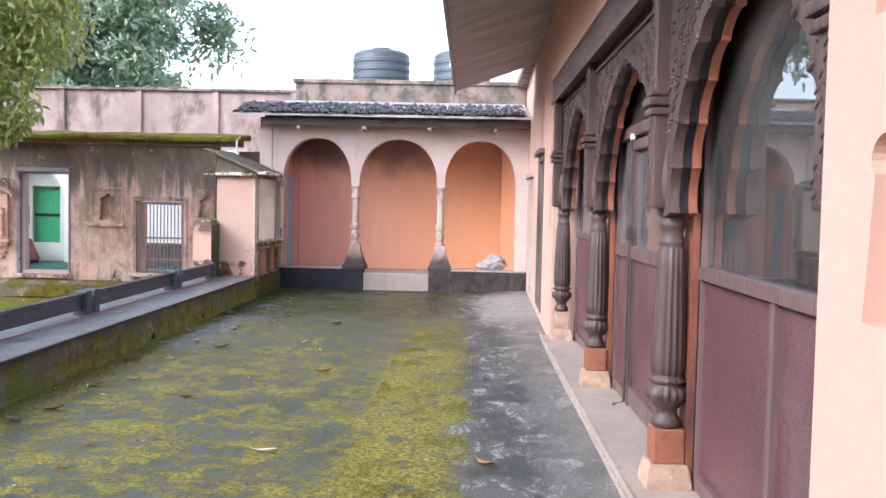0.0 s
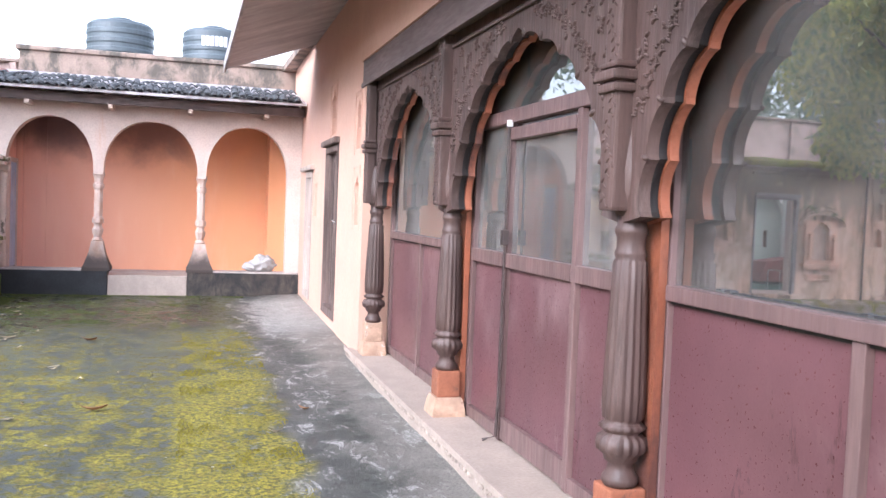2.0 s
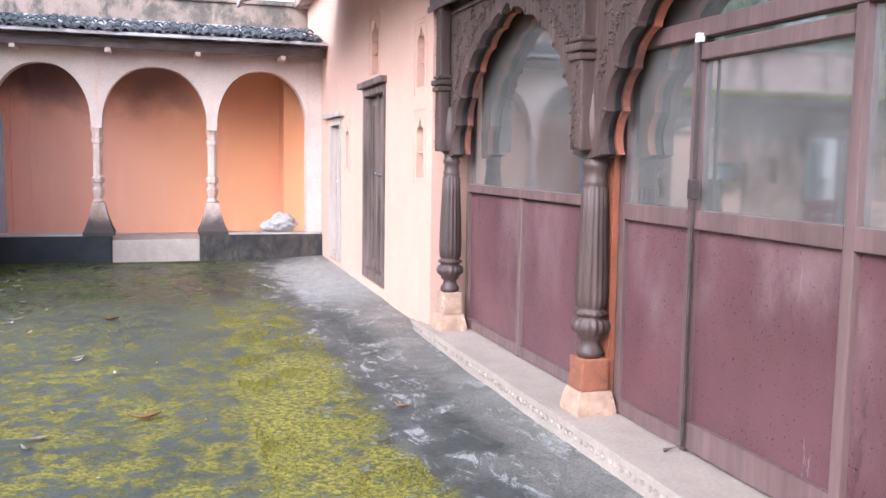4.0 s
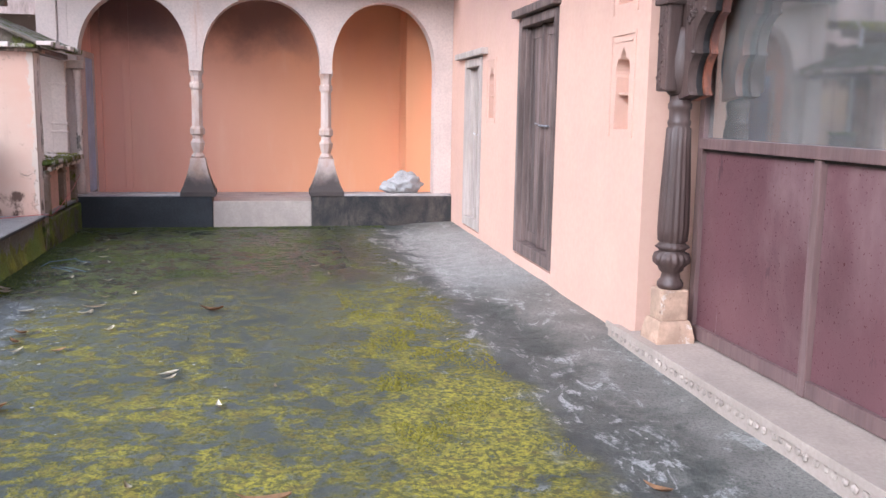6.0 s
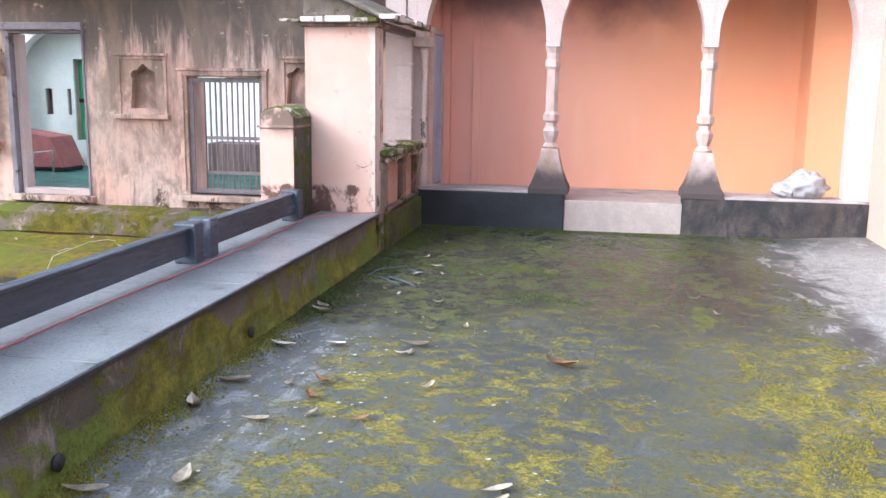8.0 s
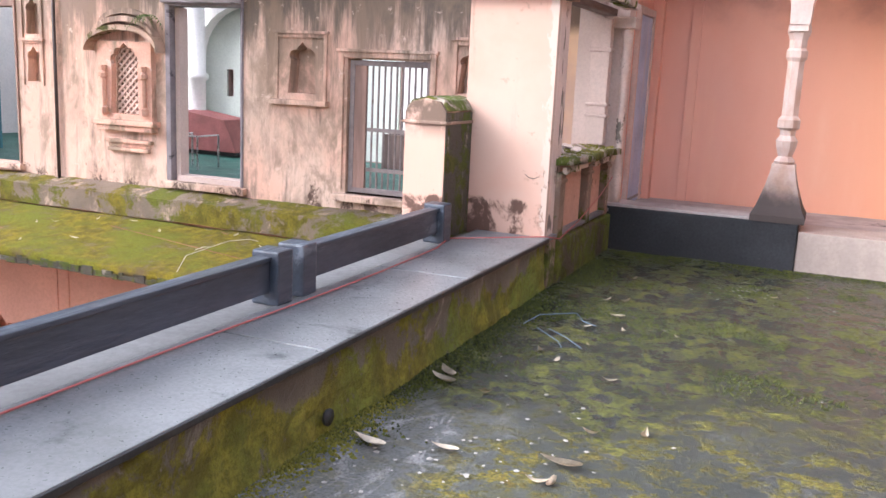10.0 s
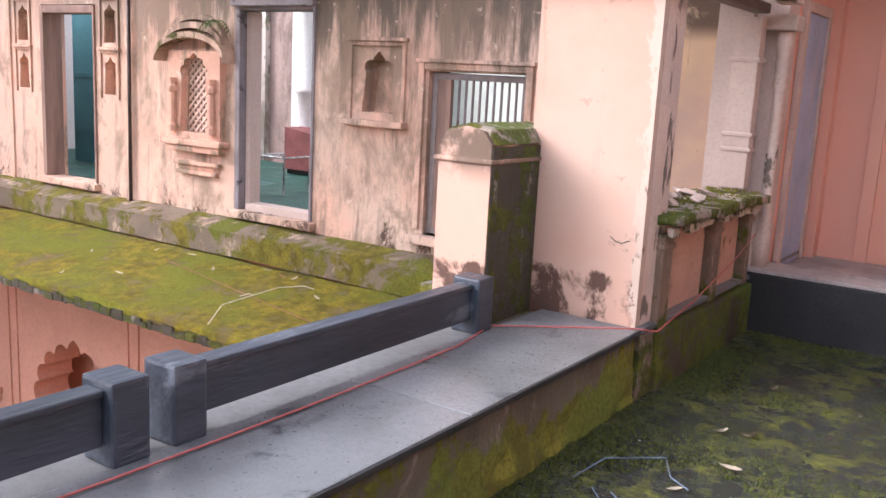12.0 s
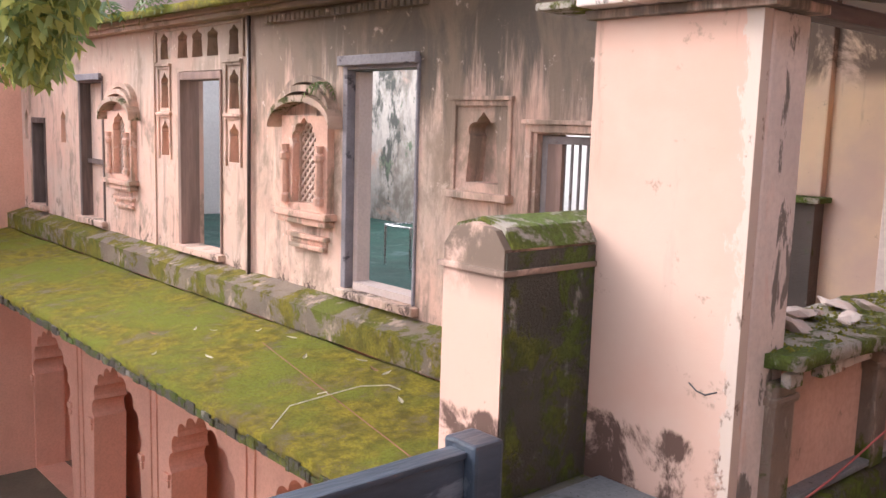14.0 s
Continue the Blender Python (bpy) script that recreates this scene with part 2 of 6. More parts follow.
def terrace_floor():
    """Blue-grey screed: worn smooth and pale beside the house, broken cushions of yellow moss over the rest, wet and dark towards the arcade."""
    m, n, l, b = material("mossy_screed", 0.6)
    x, y = axis(n, l, 0), axis(n, l, 1)
    mul = lambda p, q: math_node(n, l, "MULTIPLY", p, q)
    add = lambda p, q: math_node(n, l, "ADD", p, q)
    patch = noise_node(n, l, 0.8, 5, (1, 0.8, 1), 0.65, 0.3)
    blot = noise_node(n, l, 2.5, 8, (1.15, 1, 1), 0.66, 0.35)
    mid = noise_node(n, l, 8.5, 7, (1, 1.15, 1), 0.68, 0.4)
    fine = noise_node(n, l, 30, 6, (1, 1, 1), 0.72, 0.2)
    worn = noise_node(n, l, 2.2, 10, (1, 0.8, 1), 0.76, 0.5)
    wobble = lambda amount: mul(math_node(n, l, "SUBTRACT", noise_node(n, l, 1.3, 8, (1, 1, 1), 0.68), 0.5), amount)
    edge = add(x, wobble(1.0))
    bare = ramp(n, l, edge, -0.12, 0.12)
    covered = math_node(n, l, "SUBTRACT", 1.0, bare)
    wet = add(mul(ramp(n, l, add(y, mul(blot, 2.0)), 12.0, 13.8), ramp(n, l, x, 0.1, -0.6)), mul(ramp(n, l, add(y, mul(blot, 1.6)), 11.9, 13.0), ramp(n, l, x, -1.9, -2.5)))
    wet = ramp(n, l, wet, 0.0, 1.0)
    # screed
    col = mix(n, l, ramp(n, l, patch, 0.36, 0.64), (0.044, 0.049, 0.042), (0.074, 0.079, 0.071))
    col = mix(n, l, ramp(n, l, mid, 0.50, 0.58, 0, 0.85), col, (0.020, 0.024, 0.019))
    col = mix(n, l, ramp(n, l, blot, 0.56, 0.66, 0, 0.5), col, (0.105, 0.110, 0.115))
    # damp band, scratched with white, then the smooth cement beside the wall
    band = mul(bare, ramp(n, l, edge, 0.55, 0.25))
    col = mix(n, l, mul(band, 0.8), col, mix(n, l, ramp(n, l, worn, 0.4, 0.6), (0.050, 0.050, 0.046), (0.12, 0.112, 0.10)))
    house = add(x, mul(math_node(n, l, "SUBTRACT", worn, 0.5), 1.1))
    clean = ramp(n, l, house, 0.34, 0.60)
    col = mix(n, l, clean, col, mix(n, l, ramp(n, l, blot, 0.38, 0.62), (0.140, 0.128, 0.113), (0.205, 0.188, 0.168)))
    far = mul(ramp(n, l, add(house, wobble(0.5)), 0.12, 0.34), mul(ramp(n, l, y, 10.9, 12.2), ramp(n, l, y, 15.3, 14.4)))
    col = mix(n, l, mul(far, ramp(n, l, mid, 0.42, 0.60, 0.95, 0.6)), col, (0.33, 0.315, 0.295))
    scratch = noise_node(n, l, 5.5, 9, (1.6, 0.7, 1), 0.74, 0.9)
    crumbs = mul(ramp(n, l, worn, 0.46, 0.56), ramp(n, l, scratch, 0.525, 0.565, 0, 0.9))
    col = mix(n, l, mul(crumbs, ramp(n, l, x, -0.5, 0.0, 0.12, 1)), col, (0.37, 0.36, 0.34))
    drain = mul(ramp(n, l, add(x, mul(blot, 0.7)), -2.55, -2.15, 1, 0), mul(ramp(n, l, y, 8.6, 9.2), ramp(n, l, y, 11.2, 11.9, 1, 0)))
    col = mix(n, l, mul(drain, 0.8), col, mix(n, l, ramp(n, l, scratch, 0.50, 0.60), (0.125, 0.128, 0.130), (0.30, 0.30, 0.295)))
    col = mix(n, l, mul(wet, 0.72), col, mix(n, l, ramp(n, l, mid, 0.40, 0.60), (0.016, 0.020, 0.021), (0.046, 0.053, 0.050)))
    # thin olive film
    grown = mul(covered, math_node(n, l, "SUBTRACT", 1.0, mul(drain, 0.8)))
    film = mul(ramp(n, l, add(mul(mid, 0.45), add(mul(patch, 0.2), mul(fine, 0.35))), 0.46, 0.54, 0, 0.82), grown)
    col = mix(n, l, film, col, mix(n, l, wet, mix(n, l, ramp(n, l, fine, 0.4, 0.6), (0.135, 0.122, 0.026), (0.066, 0.066, 0.018)), (0.030, 0.038, 0.009)))
    # yellow cushions: a dense strip with a straight seam, looser patches to the west
    strip = mul(mul(ramp(n, l, add(x, wobble(0.35)), -0.78, -0.64), ramp(n, l, y, 11.4, 12.2, 1, 0)), 0.046)
    west_zone = mul(mul(ramp(n, l, x, -1.0, -1.5), ramp(n, l, add(y, mul(blot, 1.5)), 12.6, 11.2)), 0.036)
    south_zone = mul(ramp(n, l, y, 10.2, 8.4), 0.050)
    f = add(add(mul(blot, 0.30), mul(mid, 0.42)), mul(fine, 0.28))
    f = add(add(f, strip), add(math_node(n, l, "MAXIMUM", west_zone, south_zone), mul(wet, 0.028)))
    mask = mul(ramp(n, l, f, 0.515, 0.570), grown)
    yellow = mix(n, l, ramp(n, l, fine, 0.42, 0.58), (0.330, 0.272, 0.020), (0.085, 0.078, 0.016))
    yellow = mix(n, l, ramp(n, l, mid, 0.52, 0.64, 0, 0.6), yellow, (0.13, 0.085, 0.022))
    damp = math_node(n, l, "MAXIMUM", wet, ramp(n, l, y, 10.8, 12.6, 0, 0.75))
    yellow = mix(n, l, damp, yellow, mix(n, l, ramp(n, l, fine, 0.4, 0.6), (0.175, 0.178, 0.022), (0.030, 0.036, 0.008)))
    col = mix(n, l, mask, col, yellow)
    grit = noise_node(n, l, 70, 5, (1, 1, 1), 0.75)
    col = mix(n, l, ramp(n, l, grit, 0.48, 0.60, 0, 0.6), col, (0.030, 0.032, 0.022))
    l.new(col, b.inputs["Base Color"])
    rough = add(ramp(n, l, mask, 0, 1, 0.60, 0.95), mul(wet, -0.34))
    l.new(rough, b.inputs["Roughness"])
    bump(n, l, b, add(mul(fine, 0.8), add(mul(mid, 0.6), mul(mask, 0.9))), 0.55, 0.018)
    return m


floor_mat = terrace_floor()
WOOD = (1, 1, 0.12)
wood_dark = surface("carved_dark_wood", (0.074, 0.043, 0.036), 0.4, 6, 45, 0.58, relief=0.35, stretch=WOOD,
                    stains=(((0.145, 0.10, 0.088), 5, 0.54, 0.72, (1, 1, 0.3)),))
# near-black: shade of the arch gap and rail line put into colour
shade_black = surface("near_black_shade", (0.014, 0.011, 0.011), 0.3, 6, 45, 0.6, relief=0.2, stretch=WOOD)
wood_beam = surface("dark_beam_wood", (0.115, 0.080, 0.076), 0.3, 5, 40, 0.6, relief=0.3, stretch=(1, 0.12, 1))
frame_wood = surface("brown_window_frame", (0.140, 0.086, 0.080), 0.25, 6, 50, 0.45, relief=0.2, stretch=WOOD)
panel_wood = surface("maroon_painted_board", (0.112, 0.049, 0.054), 0.18, 1.6, 60, 0.36, relief=0.06, speck=0.08,
                     stains=(((0.055, 0.020, 0.024), 6, 0.63, 0.69, (1, 1, 0.35)), ((0.19, 0.115, 0.115), 1.3, 0.50, 0.75, (1, 1, 0.6)), ((0.24, 0.19, 0.185), 9, 0.67, 0.72, (1, 1, 0.12))))
door_wood = surface("weathered_grey_brown_wood", (0.135, 0.092, 0.080), 0.5, 9, 45, 0.7, relief=0.35, stretch=WOOD)
door_brown = surface("pink_brown_door_wood", (0.27, 0.165, 0.13), 0.3, 7, 45, 0.7, relief=0.3, stretch=WOOD)
door_pale = surface("pale_worn_wood", (0.40, 0.33, 0.29), 0.2, 5, 45, 0.75, relief=0.3, stretch=WOOD)
rail_wood = surface("tarred_blue_grey_wood", (0.040, 0.049, 0.066), 0.45, 6, 40, 0.42, relief=0.45, stretch=(1, 0.15, 1),
                    stains=(((0.12, 0.135, 0.16), 8, 0.57, 0.68, (1, 0.3, 1)),))
slate = surface("grey_stone_slab", (0.150, 0.152, 0.156), 0.28, 2.2, 50, 0.36, relief=0.05,
                stains=(((0.115, 0.115, 0.115), 1.7, 0.52, 0.70, (1, 1, 1)), ((0.030, 0.033, 0.038), 2.6, 0.56, 0.68, (1, 1, 1))))
slab_edge = surface("black_slab_edge", (0.025, 0.026, 0.028), 0.3, 5, 40, 0.6)
screed_pale = surface("pale_cement_strip", (0.135, 0.135, 0.138), 0.2, 2.5, 40, 0.7, stains=(((0.12, 0.12, 0.12), 4, 0.58, 0.7, (1, 1, 1)),))
plinth_stone = surface("beige_plinth_stone", (0.36, 0.285, 0.24), 0.12, 3, 50, 0.7, stains=(((0.30, 0.22, 0.18), 3, 0.6, 0.75, (1, 1, 1)),))
base_stone = surface("worn_sandstone", (0.42, 0.27, 0.19), 0.25, 8, 50, 0.8, stains=(((0.22, 0.13, 0.09), 9, 0.58, 0.66, (1, 1, 1)), ((0.52, 0.42, 0.35), 7, 0.62, 0.68, (1, 1, 1))))
block_stone = surface("red_painted_column_block", (0.27, 0.095, 0.05), 0.25, 6, 50, 0.7, stains=(((0.10, 0.05, 0.04), 7, 0.58, 0.68, (1, 1, 1)),))
dado_black = surface("blackened_dado", (0.020, 0.021, 0.024), 0.4, 3, 50, 0.75, stains=(((0.10, 0.09, 0.08), 4, 0.64, 0.75, (1, 1, 1)),))
dado_brown = surface("soot_stained_dado", (0.065, 0.050, 0.042), 0.4, 3, 50, 0.8, stains=(((0.018, 0.018, 0.018), 2.5, 0.42, 0.58, (1, 1, 0.6)),))
step_stone = surface("pale_step_stone", (0.40, 0.325, 0.28), 0.12, 4, 50, 0.75, stains=(((0.28, 0.24, 0.2), 4, 0.6, 0.75, (1, 1, 1)),))
seat_stone = surface("worn_seat_stone", (0.40, 0.345, 0.325), 0.2, 4, 50, 0.75, stains=(((0.09, 0.08, 0.08), 3, 0.58, 0.7, (1, 1, 1)),))


def column_plaster():
    """Pale plaster that soot has blackened near the foot."""
    m, n, l, b = material("sooty_column_plaster", 0.85)
    col = mix(n, l, ramp(n, l, noise_node(n, l, 5, 6, (1, 1, 0.5)), 0.4, 0.65), (0.50, 0.385, 0.335), (0.42, 0.27, 0.205))
    ragged = math_node(n, l, "ADD", axis(n, l, 2), math_node(n, l, "MULTIPLY", noise_node(n, l, 6, 6), 0.3))
    col = mix(n, l, ramp(n, l, ragged, 0.62, 0.95, 1, 0), col, (0.06, 0.045, 0.04))
    l.new(col, b.inputs["Base Color"])
    bump(n, l, b, noise_node(n, l, 40, 5), 0.25, 0.01)
    return m


column_mat = column_plaster()
tile_clay = surface("sooty_clay_tile", (0.055, 0.055, 0.058), 0.5, 9, 50, 0.7, stains=(((0.22, 0.21, 0.20), 11, 0.6, 0.7, (1, 1, 1)),))
soffit_mat = surface("dark_soffit_board", (0.37, 0.335, 0.34), 0.25, 3, 40, 0.7, stretch=(0.15, 1, 1))
parapet_wall = surface("lichen_parapet", (0.30, 0.22, 0.18), 0.2, 1.6, 35, 0.9,
                       stains=(((0.10, 0.085, 0.07), 2.6, 0.42, 0.60, (1, 1, 0.6)), ((0.10, 0.09, 0.07), 1.2, 0.55, 0.75, STREAK)))
far_wall_mat = surface("rain_streaked_pink_wall", (0.43, 0.31, 0.275), 0.18, 1.2, 35, 0.9,
                       stains=(((0.17, 0.125, 0.105), 1.6, 0.46, 0.66, (1, 1, 0.45)), ((0.62, 0.45, 0.39), 1.1, 0.55, 0.8, (1, 1, 0.4))))
tank_mat = surface("black_tank_plastic", (0.075, 0.092, 0.105), 0.2, 2, 30, 0.45, relief=0.05)
tank_white = surface("white_tank_lettering", (0.75, 0.76, 0.78), 0.05, 3, 30, 0.5, relief=0.05)
iron = surface("painted_iron_bars", (0.22, 0.18, 0.17), 0.2, 8, 60, 0.5, relief=0.15, stains=(((0.14, 0.07, 0.05), 9, 0.6, 0.7, (1, 1, 1)),))
dark_iron = surface("dark_iron", (0.03, 0.027, 0.027), 0.3, 8, 60, 0.45, 0.6, relief=0.15)
bolt_iron = surface("brown_bolt_iron", (0.075, 0.055, 0.052), 0.3, 8, 60, 0.5, 0.4, relief=0.1)
lattice_mat = surface("whitewashed_stone_lattice", (0.62, 0.46, 0.38), 0.15, 6, 60, 0.85)
jali_shade = surface("maroon_shutter_behind_lattice", (0.24, 0.10, 0.08), 0.2, 5, 40, 0.8)
green_paint = surface("bright_green_door_paint", (0.06, 0.42, 0.17), 0.1, 3, 40, 0.5, relief=0.08)
teal_paint = surface("teal_door_paint", (0.05, 0.20, 0.24), 0.12, 3, 40, 0.55, relief=0.08)
carpet = surface("worn_green_floor_cloth", (0.025, 0.10, 0.075), 0.3, 2.5, 60, 0.6, relief=0.2, stains=(((0.12, 0.2, 0.19), 3, 0.55, 0.7, (1, 1, 1)),))
whitewash = surface("clean_whitewash", (0.78, 0.74, 0.71), 0.05, 2, 35, 0.85, relief=0.1)
mint_wash = surface("pale_mint_wash", (0.60, 0.64, 0.58), 0.07, 2, 35, 0.85, relief=0.1)
red_cloth = surface("dull_red_cover", (0.24, 0.075, 0.068), 0.2, 4, 60, 0.7)
cable_red = surface("red_cable_sheath", (0.42, 0.10, 0.09), 0.1, 5, 40, 0.45, relief=0.05)
rope_pale = surface("pale_blue_string", (0.14, 0.19, 0.25), 0.15, 9, 60, 0.8)
steel = surface("bare_steel_tube", (0.55, 0.56, 0.58), 0.1, 5, 60, 0.3, 0.9, relief=0.05)
sack_mat = surface("dusty_white_sack", (0.36, 0.34, 0.33), 0.15, 9, 70, 0.7, stains=(((0.30, 0.25, 0.22), 8, 0.6, 0.7, (1, 1, 1)),))
stained_white = surface("stained_whitewash", (0.60, 0.53, 0.47), 0.1, 2, 35, 0.85, stains=(((0.24, 0.20, 0.165), 1.1, 0.42, 0.58, (1, 1, 0.6)), ((0.10, 0.10, 0.085), 2.0, 0.50, 0.58, (1, 1, 0.6)), ((0.16, 0.20, 0.13), 4.0, 0.6, 0.68, (1, 1, 0.7)), ((0.6, 0.40, 0.31), 1.3, 0.55, 0.7, (1, 1, 1))))
yard_floor = surface("yard_paving", (0.25, 0.22, 0.19), 0.2, 2, 40, 0.8)
earth = surface("ground_earth", (0.16, 0.13, 0.09), 0.25, 0.5, 20, 0.95, stains=(((0.08, 0.10, 0.04), 0.2, 0.5, 0.65, (1, 1, 1)),))
room_wall = surface("dim_room_plaster", (0.40, 0.37, 0.33), 0.1, 1, 30, 0.9)
bark = surface("grey_brown_bark", (0.10, 0.08, 0.06), 0.3, 4, 30, 0.9, relief=0.6, depth=0.03, stretch=(1, 1, 0.3))
purple_paint = surface("faded_purple_lintel_paint", (0.235, 0.205, 0.22), 0.2, 4, 50, 0.7, stains=(((0.07, 0.06, 0.07), 6, 0.58, 0.66, (1, 1, 1)),))


def leaf_material(name, c1, c2):
    m, n, l, b = material(name, 0.5)
    g, tl, ms = n.new("ShaderNodeNewGeometry"), n.new("ShaderNodeBsdfTranslucent"), n.new("ShaderNodeMixShader")
    col = mix(n, l, g.outputs["Random Per Island"], c1, c2)
    l.new(col, b.inputs["Base Color"])
    l.new(col, tl.inputs["Color"])
    ms.inputs[0].default_value = 0.5
    l.new(b.outputs[0], ms.inputs[1])
    l.new(tl.outputs[0], ms.inputs[2])
    l.new(ms.outputs[0], n["Material Output"].inputs["Surface"])
    return m


leaf_near = leaf_material("yellow_green_leaves", (0.17, 0.25, 0.10), (0.52, 0.50, 0.14))
leaf_far = leaf_material("deep_green_leaves", (0.17, 0.27, 0.18), (0.48, 0.55, 0.38))
leaf_pale = leaf_material("pale_hazy_leaves", (0.12, 0.18, 0.10), (0.22, 0.27, 0.14))
fern_leaf = leaf_material("fern_leaves", (0.07, 0.12, 0.03), (0.14, 0.18, 0.05))
dry_leaf = surface("dry_pale_leaf", (0.55, 0.47, 0.36), 0.3, 20, 90, 0.7)
dry_brown = surface("dry_brown_leaf", (0.32, 0.17, 0.08), 0.3, 20, 90, 0.7)


def glass_material(name, dust, gloss):
    """Dusty window glass: tinted, with a strong sheen at low angles."""
    m, n, l, b = material(name, 0.08)
    out = n["Material Output"]
    f, tr, gl, d, m1, m2 = (n.new("ShaderNode" + k) for k in ("Fresnel", "BsdfTransparent", "BsdfGlossy", "BsdfDiffuse", "MixShader", "MixShader"))
    f.inputs["IOR"].default_value = 4.3
    tr.inputs[0].default_value = (0.55, 0.58, 0.58, 1)
    gl.inputs["Roughness"].default_value = gloss
    d.inputs[0].default_value = (0.55, 0.52, 0.49, 1)
    l.new(ramp(n, l, noise_node(n, l, 2.0, 6), 0.3, 0.7, *dust), m1.inputs[0])
    l.new(tr.outputs[0], m1.inputs[1])
    l.new(d.outputs[0], m1.inputs[2])
    l.new(f.outputs[0], m2.inputs[0])
    l.new(m1.outputs[0], m2.inputs[1])
    l.new(gl.outputs[0], m2.inputs[2])
    l.new(m2.outputs[0], out.inputs["Surface"])
    return m


glass = glass_material("dusty_glass", (0.08, 0.20), 0.018)
glass_dim = glass_material("very_dusty_glass", (0.17, 0.33), 0.04)
plaster_lower = surface("salmon_plaster", (0.74, 0.38, 0.27), 0.08, 1.2, 30, 0.88, relief=0.15, stains=(((0.62, 0.32, 0.22), 1.0, 0.5, 0.75, (1, 1, 0.5)),))
porch_roof_mat = mossy("weathered_mossy_slab", (0.11, 0.085, 0.062), (0.15, 0.14, 0.03), 5.5, 0.50, 0.58, 0.8, second=(0.22, 0.19, 0.16))
bare_lime = surface("bare_lime_plaster", (0.60, 0.48, 0.42), 0.1, 3, 40, 0.9, relief=0.3, stains=(((0.16, 0.13, 0.11), 8, 0.57, 0.62, (1, 1, 0.4)), ((0.60, 0.40, 0.32), 3, 0.55, 0.7, (1, 1, 0.5))))
blue_paint = surface("pale_blue_door_paint", (0.36, 0.44, 0.60), 0.12, 3, 40, 0.6, relief=0.1, stains=(((0.5, 0.46, 0.45), 3, 0.55, 0.7, STREAK),))


# ---- mesh helpers ----
def box(bm, x0, x1, y0, y1, z0, z1, bevel=0.0):
    x0, x1, y0, y1, z0, z1 = min(x0, x1), max(x0, x1), min(y0, y1), max(y0, y1), min(z0, z1), max(z0, z1)
    v = [bm.verts.new((x, y, z)) for z in (z0, z1) for y in (y0, y1) for x in (x0, x1)]
    f = [bm.faces.new([v[k] for k in q]) for q in ((0, 2, 3, 1), (4, 5, 7, 6), (0, 1, 5, 4), (2, 6, 7, 3), (0, 4, 6, 2), (1, 3, 7, 5))]
    if bevel:
        es = list({e for q in f for e in q.edges})
        bmesh.ops.bevel(bm, geom=es, offset=bevel, segments=2, affect="EDGES", profile=0.6)
    return bm


def boxes(*rows, bevel=0.0):
    bm = bmesh.new()
    for r in rows:
        box(bm, *r, bevel=bevel)
    return bm


def part(name, bm, mat, parent=None, label="", smooth=False):
    """Link a bmesh as one mesh object, as a part where a parent is given."""
    bmesh.ops.recalc_face_normals(bm, faces=bm.faces)
    me = bpy.data.meshes.new(name)
    bm.to_mesh(me)
    bm.free()
    if smooth:
        me.shade_smooth()
    me.materials.append(mat)
    ob = new(name, me)
    if parent:
        ob.parent = parent
        ob.matrix_parent_inverse = Matrix.Translation(-parent.location)
    return tagged(ob, label)


def piece(name, me, parent, m):
    """One of many alike pieces on shared mesh data."""
    ob = new(name, me)
    ob.parent, ob.matrix_parent_inverse = parent, Matrix.Translation(-parent.location)
    ob.matrix_basis = m
    return ob


def thing(name, at, label, category, group="", kind=""):
    ob = new(name)
    ob.location, ob.empty_display_size = at, 0.1
    return tagged(ob, label, category, group, kind)


def structure(name, bm, mat, label, smooth=False):
    return tagged(part(name, bm, mat, None, label, smooth), kind="structure")


def fill(bm, loops, fr, d):
    """A flat sheet with holes at the depth d; returns the loops' vertices."""
    rings, edges = [], []
    for loop in loops:
        vs = [bm.verts.new(fr(u, v, d)) for u, v in loop]
        edges += [bm.edges.new((vs[k], vs[(k + 1) % len(vs)])) for k in range(len(vs))]
        rings.append(vs)
    bmesh.ops.triangle_fill(bm, use_beauty=True, use_dissolve=False, edges=edges)
    return rings


def skirt(bm, a, b):
    for k in range(len(a)):
        j = (k + 1) % len(a)
        bm.faces.new((a[k], a[j], b[j], b[k]))


def plate(outer, through_holes, fr, thick, niches=()):
    """A wall: outer outline, holes through it, and niches of (outline, depth); fr(u, v, d) places it."""
    bm = bmesh.new()
    front = fill(bm, [outer, *through_holes, *[q for q, _ in niches]], fr, 0)
    back = fill(bm, [outer, *through_holes], fr, thick)
    for a, b in zip(front, back):
        skirt(bm, a, b)
    for (loop, depth), a in zip(niches, front[len(back):]):
        b = [bm.verts.new(fr(u, v, depth)) for u, v in loop]
        skirt(bm, a, b)
        bm.faces.new(b)
    return bm


def rect(u0, u1, v0, v1):
    return [(u0, v0), (u1, v0), (u1, v1), (u0, v1)]


def arch(u0, u1, v0, spring, apex, n=16, power=2.0):
    """An opening with straight sides and a round head."""
    c, a = (u0 + u1) / 2, (u1 - u0) / 2
    pts = [(u0, v0), (u1, v0)]
    for k in range(n + 1):
        t = math.pi * k / n
        cx, sz = math.cos(t), math.sin(t)
        pts.append((c + a * math.copysign(abs(cx) ** (2 / power), cx), spring + (apex - spring) * sz ** (2 / power)))
    return pts


